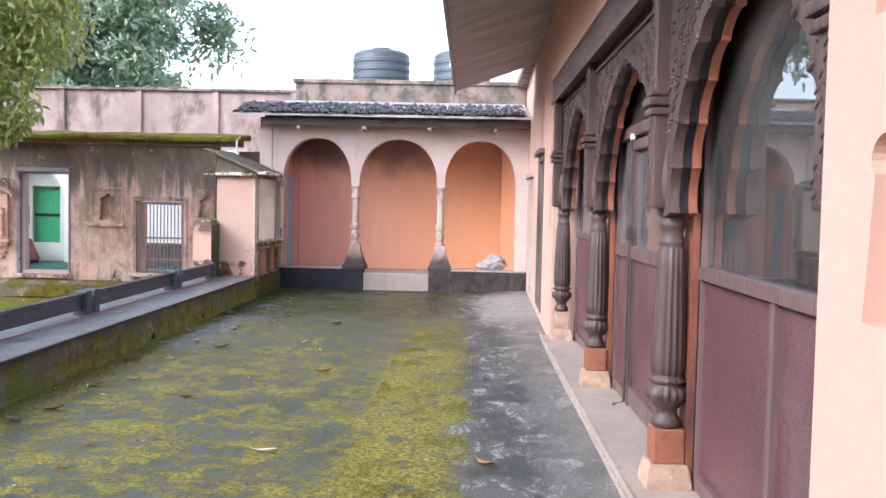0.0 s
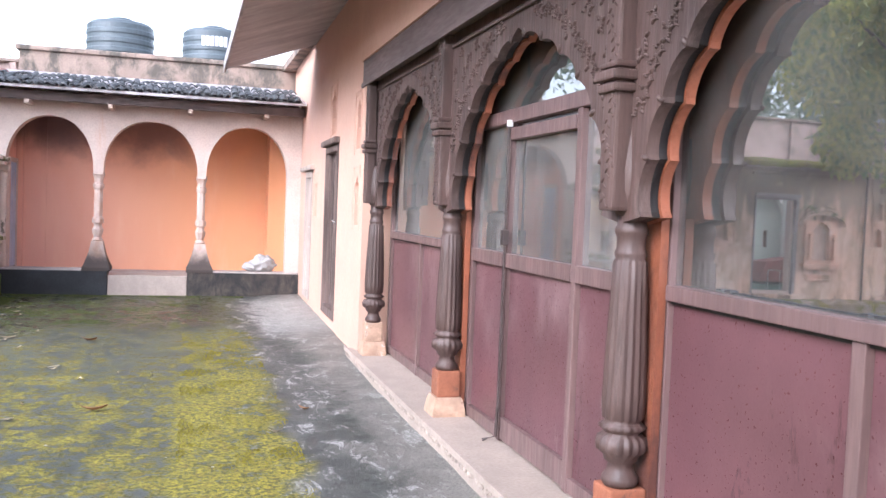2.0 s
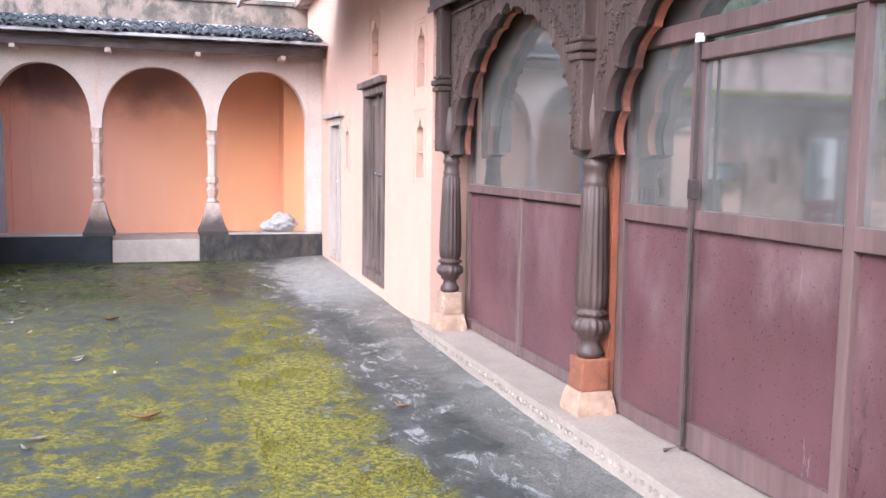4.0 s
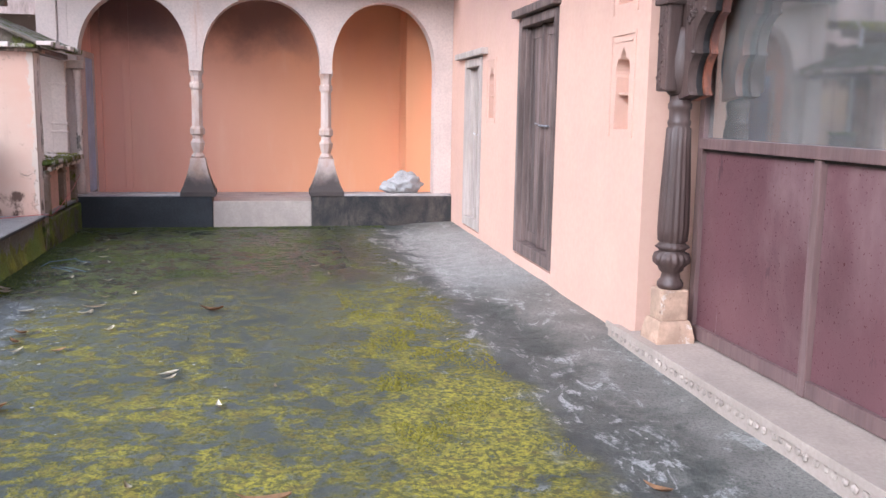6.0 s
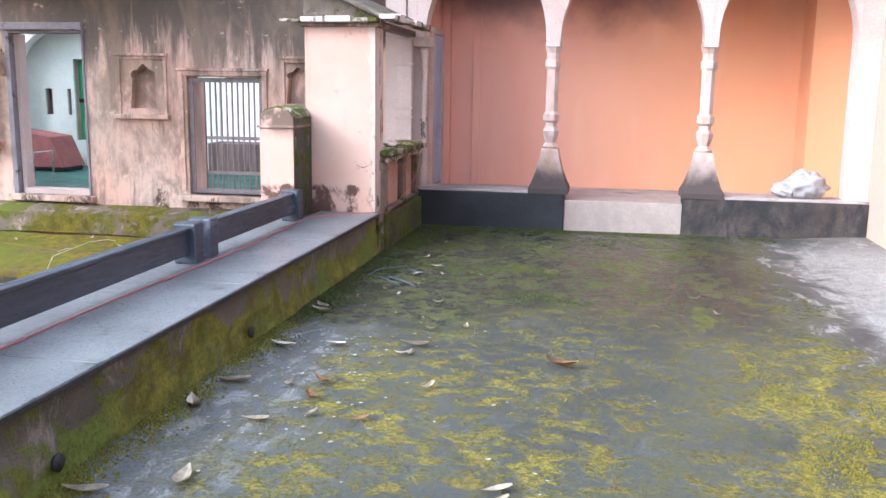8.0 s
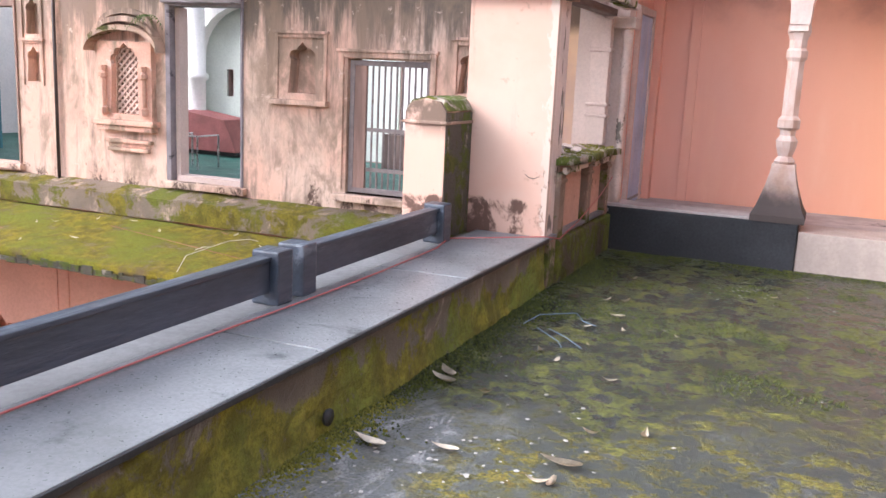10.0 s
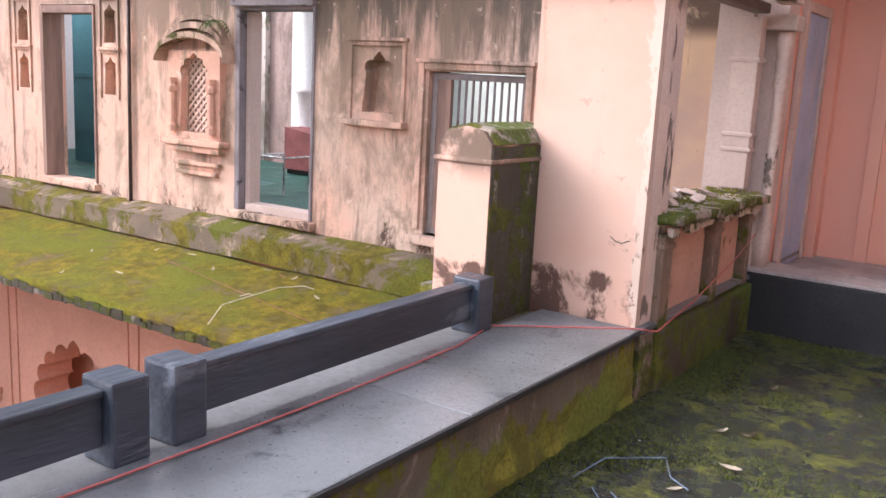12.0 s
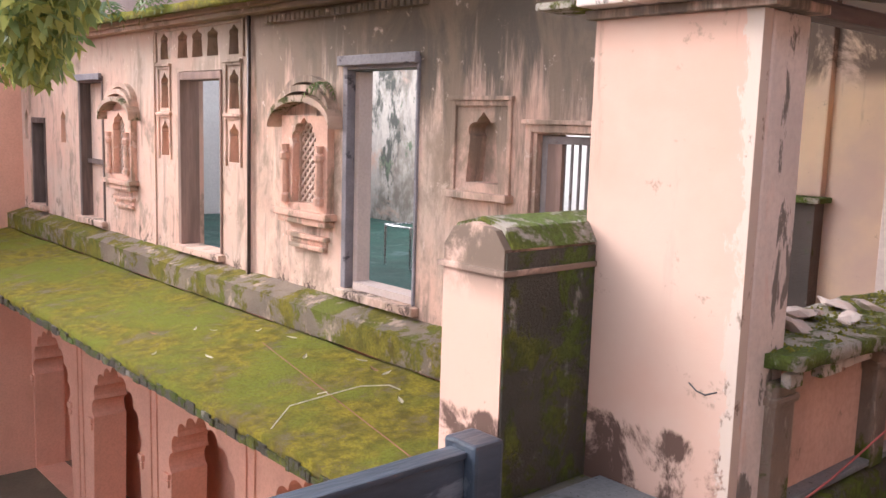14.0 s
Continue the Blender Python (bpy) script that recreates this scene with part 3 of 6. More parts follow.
def cusped(u0, u1, v0, spring, apex, lobes=9, depth=0.12, n=54, point=0.12, lean=1.0):
    """An opening with a scalloped, slightly pointed head."""
    c, a, h = (u0 + u1) / 2, (u1 - u0) / 2, apex - spring
    pts = [(u0, v0), (u1, v0)]
    for k in range(n + 1):
        t = math.pi * k / n
        s = 1 - depth + depth * abs(math.sin(lobes * t)) ** 0.7
        x, z = math.copysign(abs(math.cos(t)) ** lean, math.cos(t)) * s, math.sin(t) * s
        z += point * math.exp(-(abs(x) / 0.14) ** 1.2)
        pts.append((c + a * x, spring + h * min(z / (1 + point - depth * 0.2), 1.05)))
    return pts


def south(y):
    """A wall's face that looks towards -y."""
    return lambda u, v, d: (u, y + d, v)


def west(x):
    """A wall's face that looks towards -x."""
    return lambda u, v, d: (x + d, u, v)


def east(x):
    return lambda u, v, d: (x - d, u, v)


def lathe(profile, seg=20, flute=0, amp=0.0, at=(0, 0, 0), bm=None, square=False):
    """Turned about z from (radius, z) rows; flutes on rows that have a third value."""
    bm = bm or bmesh.new()
    rings = []
    for row in profile:
        r, z, f = row[0], row[1], (row[2] if len(row) > 2 else 0)
        ring = []
        for k in range(seg):
            t = 2 * math.pi * (k + 0.5) / seg
            q = r * (1 + f * amp * abs(math.sin(flute * t / 2)) if f else r and 1.0)
            if square:
                q = r / max(abs(math.cos(t)), abs(math.sin(t)))
            ring.append(bm.verts.new((at[0] + q * math.cos(t), at[1] + q * math.sin(t), at[2] + z)))
        rings.append(ring)
    for a, b in zip(rings, rings[1:]):
        skirt(bm, a, b)
    bm.faces.new(rings[0])
    bm.faces.new(rings[-1])
    return bm


def tube(points, r, seg=6):
    """A round bar or cable along points."""
    bm = bmesh.new()
    rings = []
    pts = [Vector(p) for p in points]
    for k, p in enumerate(pts):
        d = (pts[min(k + 1, len(pts) - 1)] - pts[max(k - 1, 0)]).normalized()
        s = d.cross(Vector((0, 0, 1)) if abs(d.z) < 0.9 else Vector((1, 0, 0))).normalized()
        o = d.cross(s)
        rings.append([bm.verts.new(p + r * (math.cos(2 * math.pi * j / seg) * s + math.sin(2 * math.pi * j / seg) * o)) for j in range(seg)])
    for a, b in zip(rings, rings[1:]):
        skirt(bm, a, b)
    bm.faces.new(rings[0])
    bm.faces.new(rings[-1])
    return bm


def sheet(x0, x1, y0, y1, z, nx, ny, rough, seed=0, thick=0.0):
    """A grid with slight unevenness; z is a number or a function of x, y."""
    bm = bmesh.new()
    zf = z if callable(z) else (lambda x, y: z)
    vs = [[bm.verts.new((x, y, zf(x, y) + rough * noise.noise((x * 1.7 + seed, y * 1.7, seed)) + 0.4 * rough * noise.noise((x * 9, y * 9, seed))))
           for x in np.linspace(x0, x1, nx)] for y in np.linspace(y0, y1, ny)]
    for j in range(ny - 1):
        for k in range(nx - 1):
            bm.faces.new((vs[j][k], vs[j][k + 1], vs[j + 1][k + 1], vs[j + 1][k]))
    if thick:
        rim = vs[0] + [r[-1] for r in vs[1:]] + vs[-1][-2::-1] + [r[0] for r in vs[-2:0:-1]]
        low = [bm.verts.new((v.co.x, v.co.y, v.co.z - thick)) for v in rim]
        skirt(bm, rim, low)
        bm.faces.new(low)
    return bm


# ---- floors and ground ----
WX, GX, BX = 0.885, 1.20, 1.05      # house wall, glazing, carved columns
BAY0, BAY1, BAYTOP = 2.2, 9.66, 2.85
END, FAC = 15.5, 15.70              # front of the end arcade, old facade
NX, SKEW = 0.94, 0.02              # house wall north of the bay, and how far it leans off per metre


def smooth(v, a, b):
    v = min(1.0, max(0.0, (v - a) / (b - a)))
    return v * v * (3 - 2 * v)


def skewed(bm):
    """Shifts a mesh east with the skew of the house wall north of the bay."""
    for v in bm.verts:
        v.co.x += NX - WX + SKEW * (v.co.y - BAY1)
    return bm


screed_z = lambda x, y: 0.05 * smooth(x, 0.25, 0.95) * smooth(y, 8.6, 10.6)
structure("floor", sheet(-3.3, 1.12, -9.0, END + 0.15, screed_z, 60, 200, 0.012, 3), floor_mat, "grey terrace floor covered with yellow-green moss")
structure("ground", sheet(-400, 400, -400, 400, -4.2, 9, 9, 0.0), earth, "bare earth of the sunken courtyard and land around")
structure("slab_under_terrace", boxes((-4.1, 6.0, -9.0, END + 0.2, -4.2, -0.03)), plaster_old, "plastered storey below the terrace")

# ---- house wall with doors, niches and the glazed bay ----
NICHE = 0.14
niche = lambda y0, y1, z0, z1, z2: (cusped(y0, y1, z0, z1, z2, 3, 0.2, 24, 0.2), NICHE)
outline = [(-9.0, -0.02), (BAY0, -0.02), (BAY0, BAYTOP), (BAY1, BAYTOP), (BAY1, 3.80), (-9.0, 3.80)]
wall_south_end = structure("wall_east_1", plate(outline, [], west(WX), 0.38, [niche(1.62, 1.95, 1.28, 1.60, 1.74), niche(1.62, 1.95, 1.94, 2.3, 2.5)]), plaster_pink,
                           "smooth peach plastered house wall round the carved bay")
wall_east = structure("wall_east", skewed(plate(rect(BAY1 + 0.001, END + 1.6, -0.02, 3.80), [rect(11.38, 12.50, 0.14, 2.20), rect(13.95, 14.80, 0.10, 1.98)], west(WX), 0.38,
                                                [niche(9.93, 10.17, 1.30, 1.62, 1.80), niche(9.93, 10.17, 2.06, 2.38, 2.56), niche(11.74, 12.10, 2.32, 2.66, 2.86), niche(13.42, 13.64, 1.33, 1.66, 1.84)])),
                      plaster_pink, "smooth peach plastered house wall with small cusped niches")


def niche_frame(y0, y1, z0, z1):
    """A thin raised moulding round a niche."""
    w = 0.018
    b = boxes((WX - 0.008, WX + 0.01, y0, y0 + w, z0, z1), (WX - 0.008, WX + 0.01, y1 - w, y1, z0, z1), (WX - 0.008, WX + 0.01, y0 + w, y1 - w, z1 - w, z1),
              (WX - 0.006, WX + 0.01, y0 + 0.05, y1 - 0.05, z1 - 0.06, z1 - 0.05))
    part("niche_moulding", skewed(b), plaster_pink, wall_east)


for y0, y1, z0, z1 in ((9.85, 10.25, 1.25, 1.89), (9.85, 10.25, 2.0, 2.64), (13.35, 13.71, 1.28, 1.92), (11.66, 12.18, 2.27, 2.94)):
    niche_frame(y0, y1, z0, z1)
    part("niche_shelf", skewed(boxes((WX + 0.02, WX + NICHE, y0 + 0.07, y1 - 0.07, z0 + 0.26, z0 + 0.275))), plaster_pink, wall_east)


def plank_door(name, y0, y1, z0, z1, mat, label, lintel, f=0.09):
    """A two-leaved plank door in a heavy stepped frame set in the house wall."""
    d = thing(name, (NX + 0.1, (y0 + y1) / 2, z0), label, "door", kind="structure")
    x = WX + 0.02
    fit = lambda *rows, bevel=0.0: skewed(boxes(*rows, bevel=bevel))
    part("door_frame", fit((x - 0.035, x + 0.12, y0, y0 + f, z0, z1), (x - 0.035, x + 0.12, y1 - f, y1, z0, z1),
                           (x - 0.035, x + 0.12, y0 + f, y1 - f, z1 - f, z1), (x - 0.03, x + 0.14, y0 + f, y1 - f, z0, z0 + 0.1),
                           (x + 0.01, x + 0.12, y0 + f, y0 + f + 0.035, z0 + 0.1, z1 - f), (x + 0.01, x + 0.12, y1 - f - 0.035, y1 - f, z0 + 0.1, z1 - f), bevel=0.008), mat, d)
    a0, b0, mid = y0 + f + 0.039, y1 - f - 0.039, (y0 + y1) / 2
    for a, b in ((a0, mid - 0.02), (mid + 0.02, b0)):
        s, w = 0.06, (b - a - 0.12) / 3
        part("door_leaf", fit((x + 0.07, x + 0.10, a, b, z0 + 0.105, z1 - f - 0.004),
                              (x + 0.05, x + 0.069, a, a + s, z0 + 0.105, z1 - f - 0.004), (x + 0.05, x + 0.069, b - s, b, z0 + 0.105, z1 - f - 0.004),
                              *[(x + 0.062, x + 0.069, a + s + w * k + 0.004, a + s + w * (k + 1) - 0.004, z0 + 0.2, z1 - f - 0.1) for k in range(3)],
                              *[(x + 0.05, x + 0.069, a + s, b - s, z, z + 0.09) for z in (z0 + 0.11, z1 - f - 0.1)], bevel=0.003), mat, d)
    strip = part("cover_strip", fit((x + 0.02, x + 0.066, mid - 0.03, mid + 0.03, z0 + 0.105, z1 - f - 0.004), bevel=0.006), mat, d)
    sx, hz = NX - WX + SKEW * (mid - BAY1), z0 + 0.56 * (z1 - z0)
    part("door_chain", tube([(x + sx + 0.045, mid + 0.2, hz + 0.005), (x + sx + 0.01, mid + 0.05, hz), (x + sx + 0.012, mid - 0.03, hz - 0.01), (x + sx + 0.045, mid - 0.16, hz - 0.012)], 0.008), steel, strip, "worn steel hasp and chain")
    if lintel:
        part("lintel", fit((WX - 0.07, WX + 0.05, lintel[0], lintel[1], z1 + 0.01, z1 + 0.075), bevel=0.01), mat, d)
    part("backing", fit((x + 0.13, x + 0.15, y0, y1, z0, z1)), room_wall, d)
    return d


plank_door("door_1", 11.39, 12.49, 0.16, 2.19, door_wood, "closed weathered brown two-leaved plank door", (11.34, 12.56), 0.075)
plank_door("door_2", 13.96, 14.79, 0.12, 1.96, door_pale, "closed pale worn plank door with stone lintel", (13.72, 15.12))

# plinth in front of the bay with a beaded edge
plinth = structure("plinth", boxes((0.865, 1.45, BAY0 - 0.02, 9.64, -0.02, 0.12), (0.865, NX - 0.002, 9.645, 9.9, -0.02, 0.10), bevel=0.006), plinth_stone,
                   "low beige stone plinth with beaded edge")
part("edge_strip", boxes((0.847, 0.863, BAY0, 9.9, 0.085, 0.125), bevel=0.004), plinth_stone, plinth)

# glazed bay
bay_room = structure("room_behind_glazing", boxes((5.0, 5.2, 0.5, 11.0, 0.0, 3.6), (1.5, 5.0, 0.3, 0.5, 0.0, 3.6), (1.5, 5.0, 11.0, 11.2, 0.0, 3.6), (1.27, 5.0, 0.5, 11.0, -0.02, 0.1)),
                     room_wall, "dim plastered room behind the glazing")
structure("ceiling", boxes((1.27, 5.2, 0.3, 11.2, 3.4, 3.5)), room_wall, "plain room ceiling")
beam = structure("trim", boxes((0.90, 1.16, BAY0, BAY1, 2.64, BAYTOP), bevel=0.012), wood_beam, "long dark wooden beam over the carved arches")
part("beam_lip", boxes((0.885, 0.905, BAY0, BAY1, 2.60, 2.645), bevel=0.006), wood_beam, beam)
structure("wall_over_bay", boxes((WX + 0.385, WX + 0.6, BAY0, BAY1, BAYTOP - 0.3, 3.7)), room_wall, "plain inner lintel wall")


def bay_column(block):
    """A turned, fluted wooden column on a stone foot, with a vase neck and a slender upper post, at the origin."""
    c = thing("carved_column", (0, 0, 0), "dark carved fluted wooden column on worn sandstone foot", "column", "columns of the carved bay")
    s = 0.72
    part("foot", lathe([(0.112, 0.0), (0.112, 0.03), (0.098, 0.10), (0.088, 0.125)], 4, square=True), base_stone, c, "worn pale sandstone foot")
    part("foot_block", boxes((-0.079, 0.079, -0.079, 0.079, 0.125, 0.30), bevel=0.010), block, c, "worn painted column block")
    part("shaft", lathe([(0.064, 0.30), (0.074, 0.315), (0.074, 0.335), (0.055, 0.36), (0.050, 0.39), (0.068, 0.405), (0.074, 0.425), (0.089, 0.45, 1), (0.091, 0.475, 1), (0.084, 0.50, 1), (0.070, 0.515), (0.079, 0.525), (0.084, 0.54, 1), (0.079, 0.555), (0.070, 0.565),
                         (0.071, 0.575, 1), (0.075, 0.65, 1), (0.071, 0.85, 1), (0.062, 1.08, 1), (0.058, 1.20, 1), (0.058, 1.21), (0.064, 1.225), (0.064, 1.24), (0.057, 1.25),
                         (0.057, 1.30), (0.065, 1.31), (0.065, 1.335), (0.058, 1.345), (0.058, 1.38)], 64, 16, 0.19), wood_dark, c, smooth=True)
    part("vase_neck", lathe([(0.062, 1.38), (0.08, 1.40), (0.10, 1.48), (0.104, 1.56), (0.092, 1.68), (0.085, 1.74)], 8, square=False), wood_dark, c, smooth=True)
    post = part("upper_post", boxes((-0.125, -0.04, -0.06, 0.06, 1.40, 2.52), bevel=0.014), wood_dark, c)
    part("upper_ring", boxes((-0.145, -0.02, -0.08, 0.08, 1.86, 1.895), (-0.155, -0.02, -0.09, 0.09, 1.905, 1.945), (-0.14, -0.02, -0.075, 0.075, 1.955, 1.98), bevel=0.01), wood_dark, post)
    bm = bmesh.new()
    rnd = random.Random(5)
    for k in range(54):
        z, s = 1.42 + 0.0195 * k, 1 if k % 2 else -1
        y = 0.028 * math.sin(k * 0.55)
        bmesh.ops.create_icosphere(bm, subdivisions=1, radius=1.0, matrix=Matrix.LocRotScale((-0.126, y + s * 0.016, z), Euler((s * 0.9, 0, 0)), (0.006, 0.006, 0.018)))
    tagged(part("carving", bm, wood_dark, post, "carved floral scrollwork", True), kind="stuff")
    return c


bay_column(base_stone).location = (BX - 0.02, 9.42, 0.12)
COLS = (7.02, 4.50, 2.32)
col0 = bay_column(block_stone)
col0.location = (BX, COLS[0], 0.12)
for y in COLS[1:]:
    copy_thing(col0, pose(BX, y, 0.12))
for y in COLS:
    structure("jamb_board", boxes((BX + 0.082, BX + 0.118, max(y - (0.055 if y > 7 else 0.085), 2.24), y + 0.08, 0.121, 1.50)), reveal_orange, "orange painted jamb board behind the column")


def scroll(bm, x, y, z, size, turn, rnd):
    """A carved tendril: a curl of small beads with leaf blades along its outside."""
    for k in range(11):
        t = k / 10
        a, q = turn + 4.6 * t, size * (1 - 0.8 * t)
        py, pz = y + q * math.cos(a), z + q * math.sin(a)
        w = 0.30 * size * (1 - 0.5 * t)
        bmesh.ops.create_icosphere(bm, subdivisions=1, radius=1.0, matrix=Matrix.LocRotScale((x, py, pz), Euler((a + 1.57, 0, 0)), (0.014, w, 0.45 * w)))
        if k % 3 == 0:
            bmesh.ops.create_icosphere(bm, subdivisions=1, radius=1.0, matrix=Matrix.LocRotScale((x - 0.003, y + 1.45 * q * math.cos(a), z + 1.45 * q * math.sin(a)), Euler((a + rnd.uniform(-0.5, 0.5), 0, 0)), (0.012, 0.42 * size, 0.16 * size)))


def bay_arch(y0, y1):
    """One cusped arch of the bay: a carved front plate, a near-black plate for the shade in the gap, and an orange
    plate behind it.
    """
    a = thing("carved_arch", (BX, (y0 + y1) / 2, 1.5), "dark carved wooden cusped arch with floral spandrels", "arch", "arches of the carved bay")
    u0, u1, front = y0 + 0.135, y1 - 0.135, None
    for nm, x, t, inset, mat, lab in (("front_plate", BX - 0.055, 0.05, 0.0, wood_dark, ""), ("gap_shade_plate", BX - 0.004, 0.046, 0.024, shade_black, "near-black plate painted as shade in the gap"),
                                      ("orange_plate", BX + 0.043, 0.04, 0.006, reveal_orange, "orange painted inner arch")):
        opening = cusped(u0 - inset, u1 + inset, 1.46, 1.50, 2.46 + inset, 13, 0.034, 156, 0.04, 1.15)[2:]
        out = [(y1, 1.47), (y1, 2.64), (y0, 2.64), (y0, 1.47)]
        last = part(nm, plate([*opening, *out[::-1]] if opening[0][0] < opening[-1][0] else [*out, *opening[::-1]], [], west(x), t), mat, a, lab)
        front = last if nm == "front_plate" else front
    bm, rnd = bmesh.new(), random.Random(int(y0 * 10))
    c, half = (y0 + y1) / 2, (u1 - u0) / 2
    for k in range(46):
        t = math.pi * (0.10 + 0.80 * (k + 0.5) / 46)
        for s, size in ((1.10, 0.034), (1.24, 0.040), (1.38, 0.036)):
            yy, zz = c + half * s * math.copysign(abs(math.cos(t)) ** 1.15, math.cos(t)), 1.50 + 0.96 * s * math.sin(t)
            if y0 + 0.11 < yy < y1 - 0.11 and zz < 2.53 and (s < 1.2 or k % 2 == (s > 1.3)):
                scroll(bm, BX - 0.055, yy, zz, size * rnd.uniform(0.8, 1.2), rnd.uniform(0, 6.3), rnd)
    for k in range(13):
        t = math.pi * k / 13
        if 0.12 < t < 3.0:
            yy, zz = c + half * 0.985 * math.copysign(abs(math.cos(t)) ** 1.15, math.cos(t)), 1.50 + 0.93 * math.sin(t)
            bmesh.ops.create_icosphere(bm, subdivisions=1, radius=1.0, matrix=Matrix.LocRotScale((BX - 0.055, yy, zz), Euler((t, 0, 0)), (0.016, 0.030, 0.014)))
    tagged(part("carving", bm, wood_dark, front, "carved floral scrollwork", True), kind="stuff")
    part("head_moulding", boxes((BX - 0.075, BX - 0.056, y0 + 0.08, y1 - 0.08, 2.545, 2.57), bevel=0.005), wood_dark, front)


for a, b in ((7.02, 9.42), (4.50, 7.02), (2.32, 4.50)):
    bay_arch(a, b)


def bar(x, y0, y1, z0, z1, mat, parent, name="frame_bar", d=0.025):
    return part(name, boxes((x - d, x + d, y0, y1, z0, z1), bevel=0.005), mat, parent)


def glazing(name, y0, y1, mullions, door=None, rail_top=1.262, pane_mat=glass):
    """A framed screen: boards below the middle rail and glass above it; with a door, (y0, y1), in it."""
    w = thing(name, (GX, (y0 + y1) / 2, 0.12), "brown framed glazed screen with maroon boards below", "window", "glazed screens of the bay", "structure")
    for y in (y0, y1):
        bar(GX, y - 0.03, y + 0.03, 0.12, 2.62, frame_wood, w, "jamb")
    cuts = sorted([y0, y1, *mullions] + (list(door) if door else []))
    for k, (a, b) in enumerate(zip(cuts, cuts[1:])):
        isdoor = bool(door) and a == door[0]
        lo = 0.14 if isdoor else 0.13
        a1, b1 = a + 0.03, b - 0.03
        p = part("door_board" if isdoor else "board", boxes((GX + 0.002, GX + 0.016, a1, b1, 0.22 if isdoor else 0.2, 1.20)), panel_wood, w, "maroon painted board")
        bar(GX, a1, b1, lo, 0.27 if isdoor else 0.205, frame_wood, w, "bottom_rail")
        if k:
            tall = 2.02 if door else rail_top - 0.062
            bar(GX - 0.004, a - 0.028, a + 0.028, 0.125, tall, frame_wood, w, "mullion")
        if door:
            bar(GX - 0.003, a1, b1, 1.165, 1.25, frame_wood, w, "middle_rail", 0.03)
    if not door:
        bar(GX - 0.006, y0 + 0.03, y1 - 0.03, rail_top - 0.06, rail_top, frame_wood, w, "middle_rail", 0.034)
        # dark strip painted in for the shadow line beneath the rail
        part("rail_shade", boxes((GX - 0.014, GX + 0.001, y0 + 0.03, y1 - 0.03, rail_top - 0.074, rail_top - 0.061)), shade_black, w, "dark strip painted as shadow under the rail")
        part("pane", boxes((GX + 0.004, GX + 0.01, y0 + 0.03, y1 - 0.03, 1.20, 2.6)), pane_mat, w, "dusty reflecting glass")
    else:
        bar(GX - 0.006, y0 + 0.03, y1 - 0.03, 2.02, 2.10, frame_wood, w, "transom", 0.032)
        for a, b in zip(cuts, cuts[1:]):
            part("pane", boxes((GX + 0.004, GX + 0.01, a + 0.028, b - 0.028, 1.23, 2.03)), pane_mat, w, "dusty reflecting glass")
        part("pane", boxes((GX + 0.004, GX + 0.01, y0 + 0.03, y1 - 0.03, 2.09, 2.6)), glass, w, "dusty reflecting glass")
        bar(GX - 0.01, door[0] + 0.03, door[1] - 0.03, 1.92, 1.99, frame_wood, w, "door_top_rail")
        rod = part("bolt_rod", tube([(GX - 0.05, door[1] - 0.045, 0.2), (GX - 0.05, door[1] - 0.045, 2.02)], 0.008, 8), bolt_iron, w, "brown iron bolt rod")
        part("floor_bolt", tube([(GX - 0.05, door[1] - 0.045, 0.34), (GX - 0.055, door[1] - 0.045, 0.16), (GX - 0.12, door[1] + 0.0, 0.13)], 0.010, 8), bolt_iron, rod)
        part("latch", boxes((GX - 0.070, GX - 0.03, door[1] - 0.065, door[1] - 0.025, 1.30, 1.39), bevel=0.006), bolt_iron, rod)
        part("top_bracket", boxes((GX - 0.06, GX - 0.03, door[1] - 0.06, door[1] - 0.025, 1.995, 2.035), bevel=0.005), whitewash, w, "white bracket")
    for o in w.children:
        if o.name.startswith("pane"):
            o.visible_shadow = False


glazing("window_1", 7.10, 9.44, (8.34,), None, 1.270, glass_dim)
glazing("window_2", 4.57, 6.95, (), (5.31, 6.30), 1.262, glass_dim)
glazing("window_3", 2.38, 4.44, (3.365,), None, 1.236)

# sloping eave over the house wall
eave = structure("eave", plate([(-0.20, 3.30), (1.15, 3.789), (1.15, 3.849), (-0.20, 3.36)], [], lambda u, v, d: (u, -9.0 + d, v), 23.1), soffit_mat, "dark boarded sloping eave")
part("fascia", boxes((-0.235, -0.203, -9.0, 14.1, 3.25, 3.40)), soffit_mat, eave)

# ---- end arcade ----
EX = NX + SKEW * (END - BAY1)       # where the house wall meets the arcade
spans = [(-3.24, -2.03), (-1.89, -0.53), (-0.40, 0.84)]
outl = [(-3.42, 0.36), (-3.42, 2.98), (EX - 0.002, 2.98), (EX - 0.002, 0.36), (spans[2][1], 0.36)]
for (u0, u1), nxt in zip(spans[::-1], (spans[1][1], spans[0][1], None)):
    outl += arch(u0, u1, 0.4, 1.85, 2.64, 20, 2.15)[2:]
    outl[-1] = (u0, 1.85)
    if nxt is None:
        outl += [(u0, 0.36)]
wall_n = structure("wall_north", plate(outl, [], south(END + 0.08), 0.22), plaster_white, "pale limewashed wall of three round arches")
for u in (-3.33, -1.95, -0.465, 0.86):
    part("spandrel_line", boxes((u - 0.008, u + 0.008, END + 0.072, END + 0.079, 1.95, 2.85)), plaster_white, wall_n)


